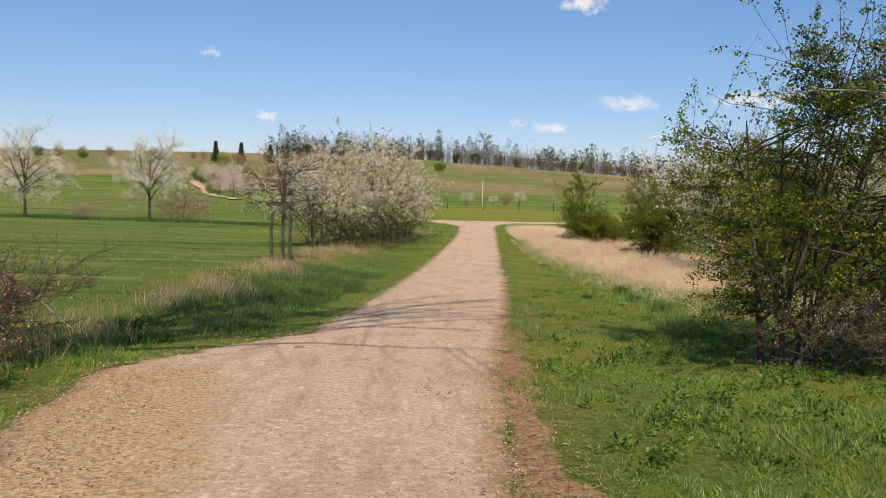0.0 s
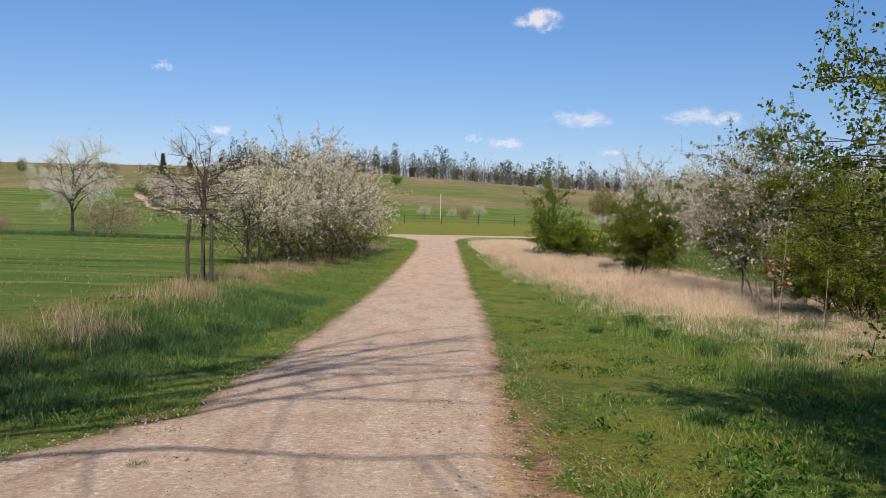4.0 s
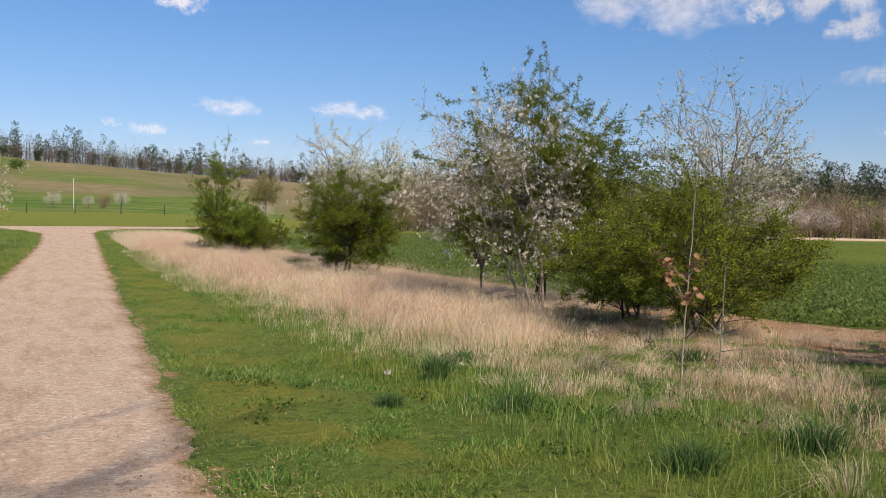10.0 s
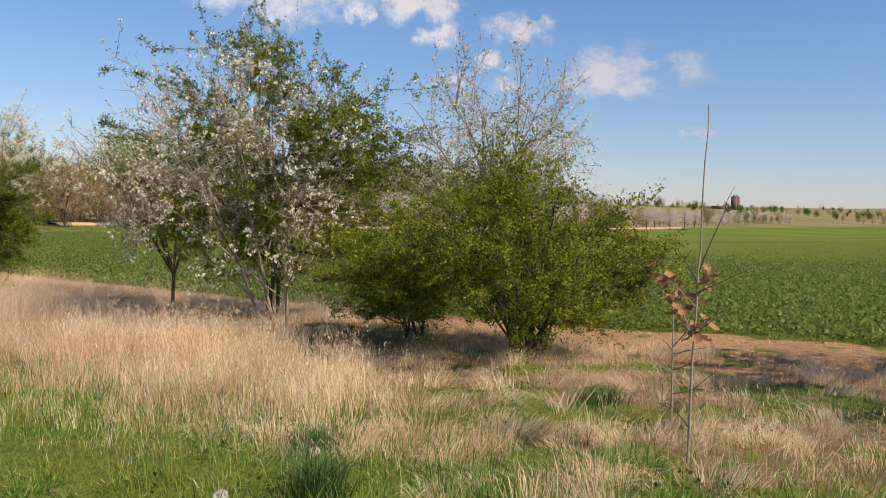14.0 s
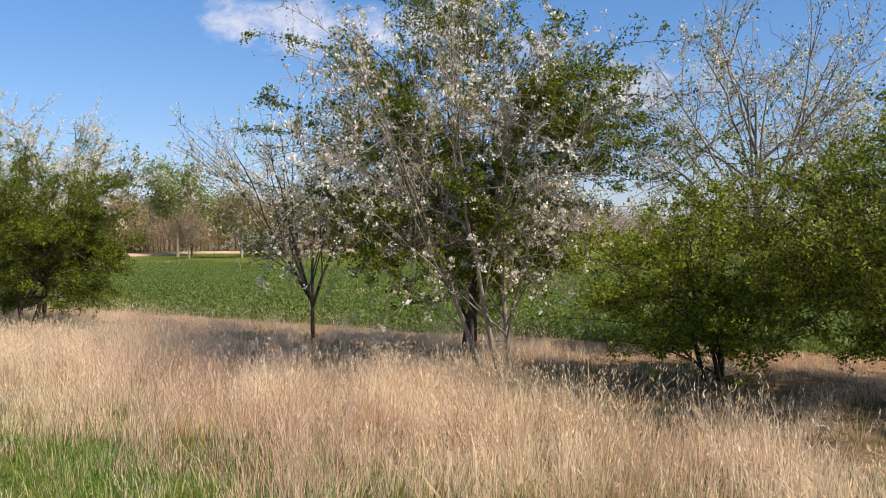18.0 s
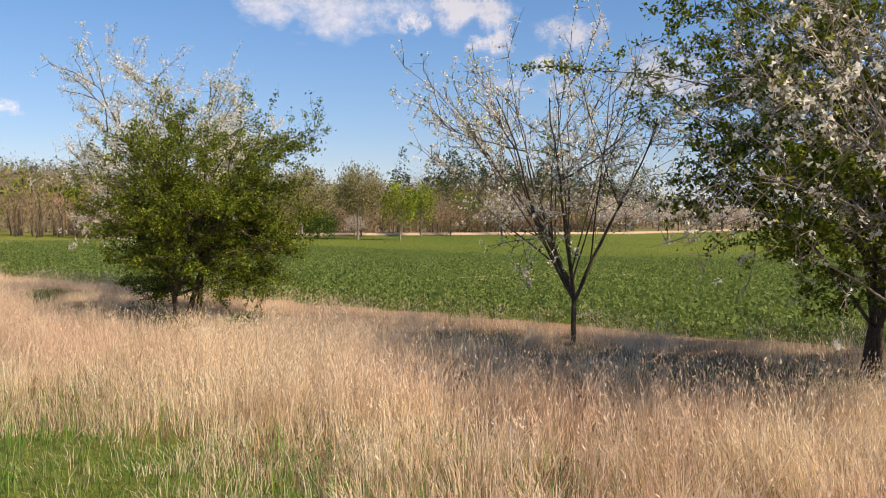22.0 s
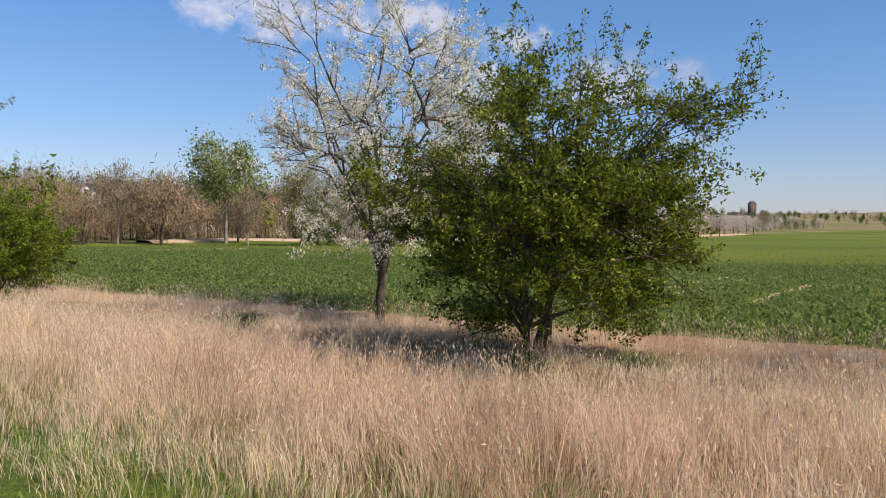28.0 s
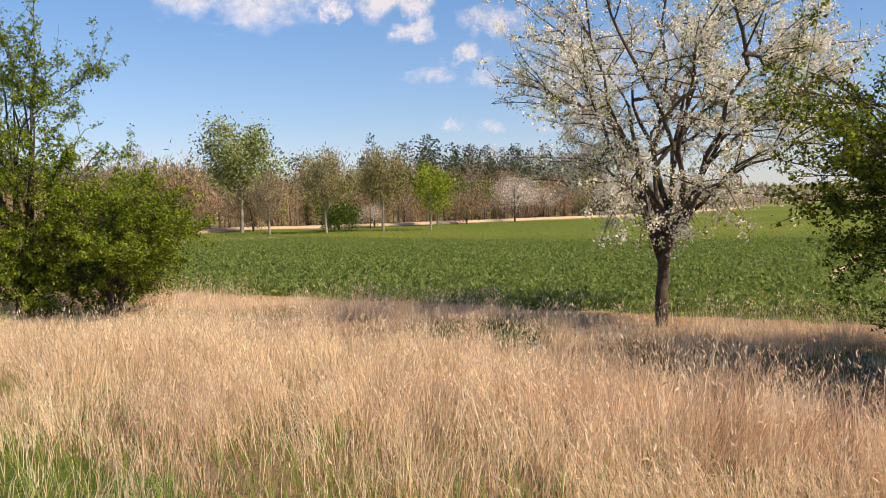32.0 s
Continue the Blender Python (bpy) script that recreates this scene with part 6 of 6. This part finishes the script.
def make_house(x, y, turn, w, d, h, roof_mat, label):
    root = thing("house", x, y, label, "house", turn=turn, z=ground_at(x, y) - 0.2)
    part("wall", slab("wall", -w / 2, w / 2, -d / 2, d / 2, 0, h), WALL_WHITE, root)
    t = h + d * 0.45
    for s in (-1, 1):
        a = s * w / 2
        part("gable", mesh_of("gable", [(a, -d / 2, h), (a, d / 2, h), (a, 0, t), (a - s * 0.3, -d / 2, h), (a - s * 0.3, d / 2, h), (a - s * 0.3, 0, t)], [(0, 1, 4, 3), (1, 2, 5, 4), (2, 0, 3, 5)], [(0, 2, 1), (3, 4, 5)]), WALL_WHITE, root)
    for s in (-1, 1):
        e = 0.35
        pts = [(-w / 2 - e, s * (d / 2 + e), h - e * 0.9), (w / 2 + e, s * (d / 2 + e), h - e * 0.9), (w / 2 + e, 0, t), (-w / 2 - e, 0, t)]
        v = pts + [(a, b, c + 0.18) for a, b, c in pts]
        part("roof", mesh_of("roof", v, [(3, 2, 1, 0), (4, 5, 6, 7), (0, 1, 5, 4), (1, 2, 6, 5), (2, 3, 7, 6), (3, 0, 4, 7)]), roof_mat, root)
    part("chimney", slab("chimney", w * 0.2, w * 0.2 + 0.6, -0.3, 0.3, t - 0.8, t + 0.8), BRICK_RED, root)
    for k in range(3):
        cx = -w * 0.32 + k * w * 0.32
        for s in (-1, 1):
            win = part("window", slab("window", cx - 0.5, cx + 0.5, s * d / 2 - 0.06, s * d / 2 + 0.06, 1.0, 2.3), GLASS_DARK, root)
    for s in (-1, 1):
        part("window", slab("window", s * w / 2 - 0.06, s * w / 2 + 0.06, -0.5, 0.5, h + 0.2, h + 1.3), GLASS_DARK, root)


def make_buildings():
    make_house(65.2, 122.1, 20, 6, 5, 2.2, ROOF_RED, "white house with a red tiled roof among bare trees")
    make_house(49.3, 134.7, -30, 5, 4.2, 2.0, ROOF_RED, "low house with a red tiled roof behind brushwood")
    make_house(70.7, 156.0, 60, 6, 5, 3.0, ROOF_GREY, "white gabled house on the wooded slope")
    make_house(91.4, 139.4, 10, 7, 5, 2.8, ROOF_RED, "white house with a red roof up the slope")
    root = thing("church", 705, 247, "distant dark church with two towers", "church")
    part("nave", slab("nave", -7, 7, 8, 22, -1, 3.5), BRICK_RED, root)
    for s in (-1, 1):
        part("tower", slab("tower", s * 3.2 - 2, s * 3.2 + 2, 2, 6, -1, 10.5), BRICK_RED, root)
        part("spire", mesh_of("spire", [(s * 3.2 - 2.2, 1.8, 10.5), (s * 3.2 + 2.2, 1.8, 10.5), (s * 3.2 + 2.2, 6.2, 10.5), (s * 3.2 - 2.2, 6.2, 10.5), (s * 3.2, 4, 13.5)], [(3, 2, 1, 0)], [(0, 1, 4), (1, 2, 4), (2, 3, 4), (3, 0, 4)]), ROOF_GREY, root)


# ---- clouds ----
def cloud_material(thick):
    """Thin at the rim, thick in the middle, with a ragged top."""
    m, t, b = nodes_of("cloud_vapour")
    tc = t.nodes.new("ShaderNodeTexCoord")
    info = t.nodes.new("ShaderNodeObjectInfo")

    def vec(op, a, c):
        n = t.nodes.new("ShaderNodeVectorMath")
        n.operation = op
        for s, v in zip(n.inputs, (a, c)):
            if isinstance(v, tuple):
                s.default_value = v
            else:
                t.links.new(v, s)
        return n

    off = t.nodes.new("ShaderNodeCombineXYZ")
    t.links.new(calc_free(t, "MULTIPLY", info.outputs["Random"], 90.0), off.inputs[2])
    spot = vec("ADD", vec("MULTIPLY", tc.outputs["Generated"], (4.2, 2.0, 0.0)).outputs[0], off.outputs[0]).outputs[0]
    n = noise_of(t, 1.0, 8.0, 0.58, spot)
    flat = vec("MULTIPLY", tc.outputs["Generated"], (1.0, 1.0, 0.0)).outputs[0]
    d = vec("DISTANCE", flat, (0.5, 0.45, 0.0)).outputs["Value"]
    e = calc_free(t, "MULTIPLY_ADD", d, -2.0, 1.0)
    core = calc_free(t, "ADD", calc_free(t, "MULTIPLY_ADD", n, 2.6, -1.42), calc_free(t, "MULTIPLY", e, 0.8))
    alpha = calc(t, "MULTIPLY", ramp(t, core, [(0.05, (0, 0, 0)), (0.7, (thick, thick, thick))]), ramp(t, e, [(0.02, (0, 0, 0)), (0.35, (1, 1, 1))]))
    tr, df, ms = t.nodes.new("ShaderNodeBsdfTransparent"), t.nodes.new("ShaderNodeBsdfDiffuse"), t.nodes.new("ShaderNodeMixShader")
    df.inputs["Color"].default_value = (0.9, 0.9, 0.92, 1)
    t.links.new(alpha, ms.inputs[0])
    t.links.new(tr.outputs[0], ms.inputs[1])
    through_light, both = t.nodes.new("ShaderNodeBsdfTranslucent"), t.nodes.new("ShaderNodeMixShader")
    through_light.inputs["Color"].default_value = (0.9, 0.9, 0.92, 1)
    both.inputs[0].default_value = 0.5
    t.links.new(df.outputs[0], both.inputs[1])
    t.links.new(through_light.outputs[0], both.inputs[2])
    # a faint emission stands in for sunlight scattered within the cloud
    glow, lit = t.nodes.new("ShaderNodeEmission"), t.nodes.new("ShaderNodeAddShader")
    glow.inputs["Color"].default_value, glow.inputs["Strength"].default_value = (1.0, 0.97, 0.97, 1), 0.3
    t.links.new(both.outputs[0], lit.inputs[0])
    t.links.new(glow.outputs[0], lit.inputs[1])
    t.links.new(lit.outputs[0], ms.inputs[2])
    t.links.new(ms.outputs[0], t.nodes["Material Output"].inputs["Surface"])
    return m


def calc_free(t, op, *values):
    m = t.nodes.new("ShaderNodeMath")
    m.operation = op
    for sock, v in zip(m.inputs, values):
        if isinstance(v, (int, float)):
            sock.default_value = v
        else:
            t.links.new(v, sock)
    return m.outputs[0]


def make_clouds():
    full, thin = cloud_material(0.92), cloud_material(0.55)
    spots = [(413, 2822, 633, 142, 53), (560, 2798, 309, 200, 44), (949, 2777, 316, 190, 46), (-652, 2864, 247, 80, 28), (201, 2815, 233, 50, 22), (306, 2808, 220, 120, 28), (-855, 2885, 463, 70, 30), (666, 2787, 192, 80, 22),
             (1860, 2190, 705, 600, 170), (2049, 1968, 628, 105, 52), (2178, 1834, 674, 275, 105), (2221, 1783, 574, 165, 62), (2424, 1569, 605, 245, 90), (2643, 1300, 480, 480, 125), (2350, 1642, 486, 150, 56), (2252, 1744, 422, 160, 48), (2398, 1588, 411, 150, 52),
             (2301, 1684, 252, 80, 34), (2398, 1580, 244, 100, 36), (2541, 1428, 235, 110, 34), (1112, 2952, 332, 130, 40), (2781, 1086, 266, 110, 44)]
    for x, y, z, w, h in spots:
        vapour = thin if z < 480 and w < 210 else full
        n, k = 25, 13
        gx, gy = np.meshgrid(np.linspace(-1, 1, n), np.linspace(-1, 1, k))
        bulge = 0.04 * h * (1 - np.clip(gx ** 2 + gy ** 2, 0, 1))
        v = np.stack((gx * w * 0.75, gy * h * 0.95, bulge), -1).reshape(-1, 3)
        i = np.arange(n * k).reshape(k, n)
        me = mesh_of("cloud", v, np.stack((i[:-1, :-1], i[:-1, 1:], i[1:, 1:], i[1:, :-1]), -1).reshape(-1, 4), smooth_faces=True)
        me.materials.append(vapour)
        ob = tagged(new("cloud", me), "small white fair-weather cloud low in the sky", "cloud", "fair-weather clouds", "structure")
        ob.matrix_world = look((0, 0, 0), (-x, 25 - y, -z))
        ob.matrix_world.translation = (x, y, z)


make_woods()
make_far_row()
make_buildings()
make_clouds()
make_field_crop()
make_grass()
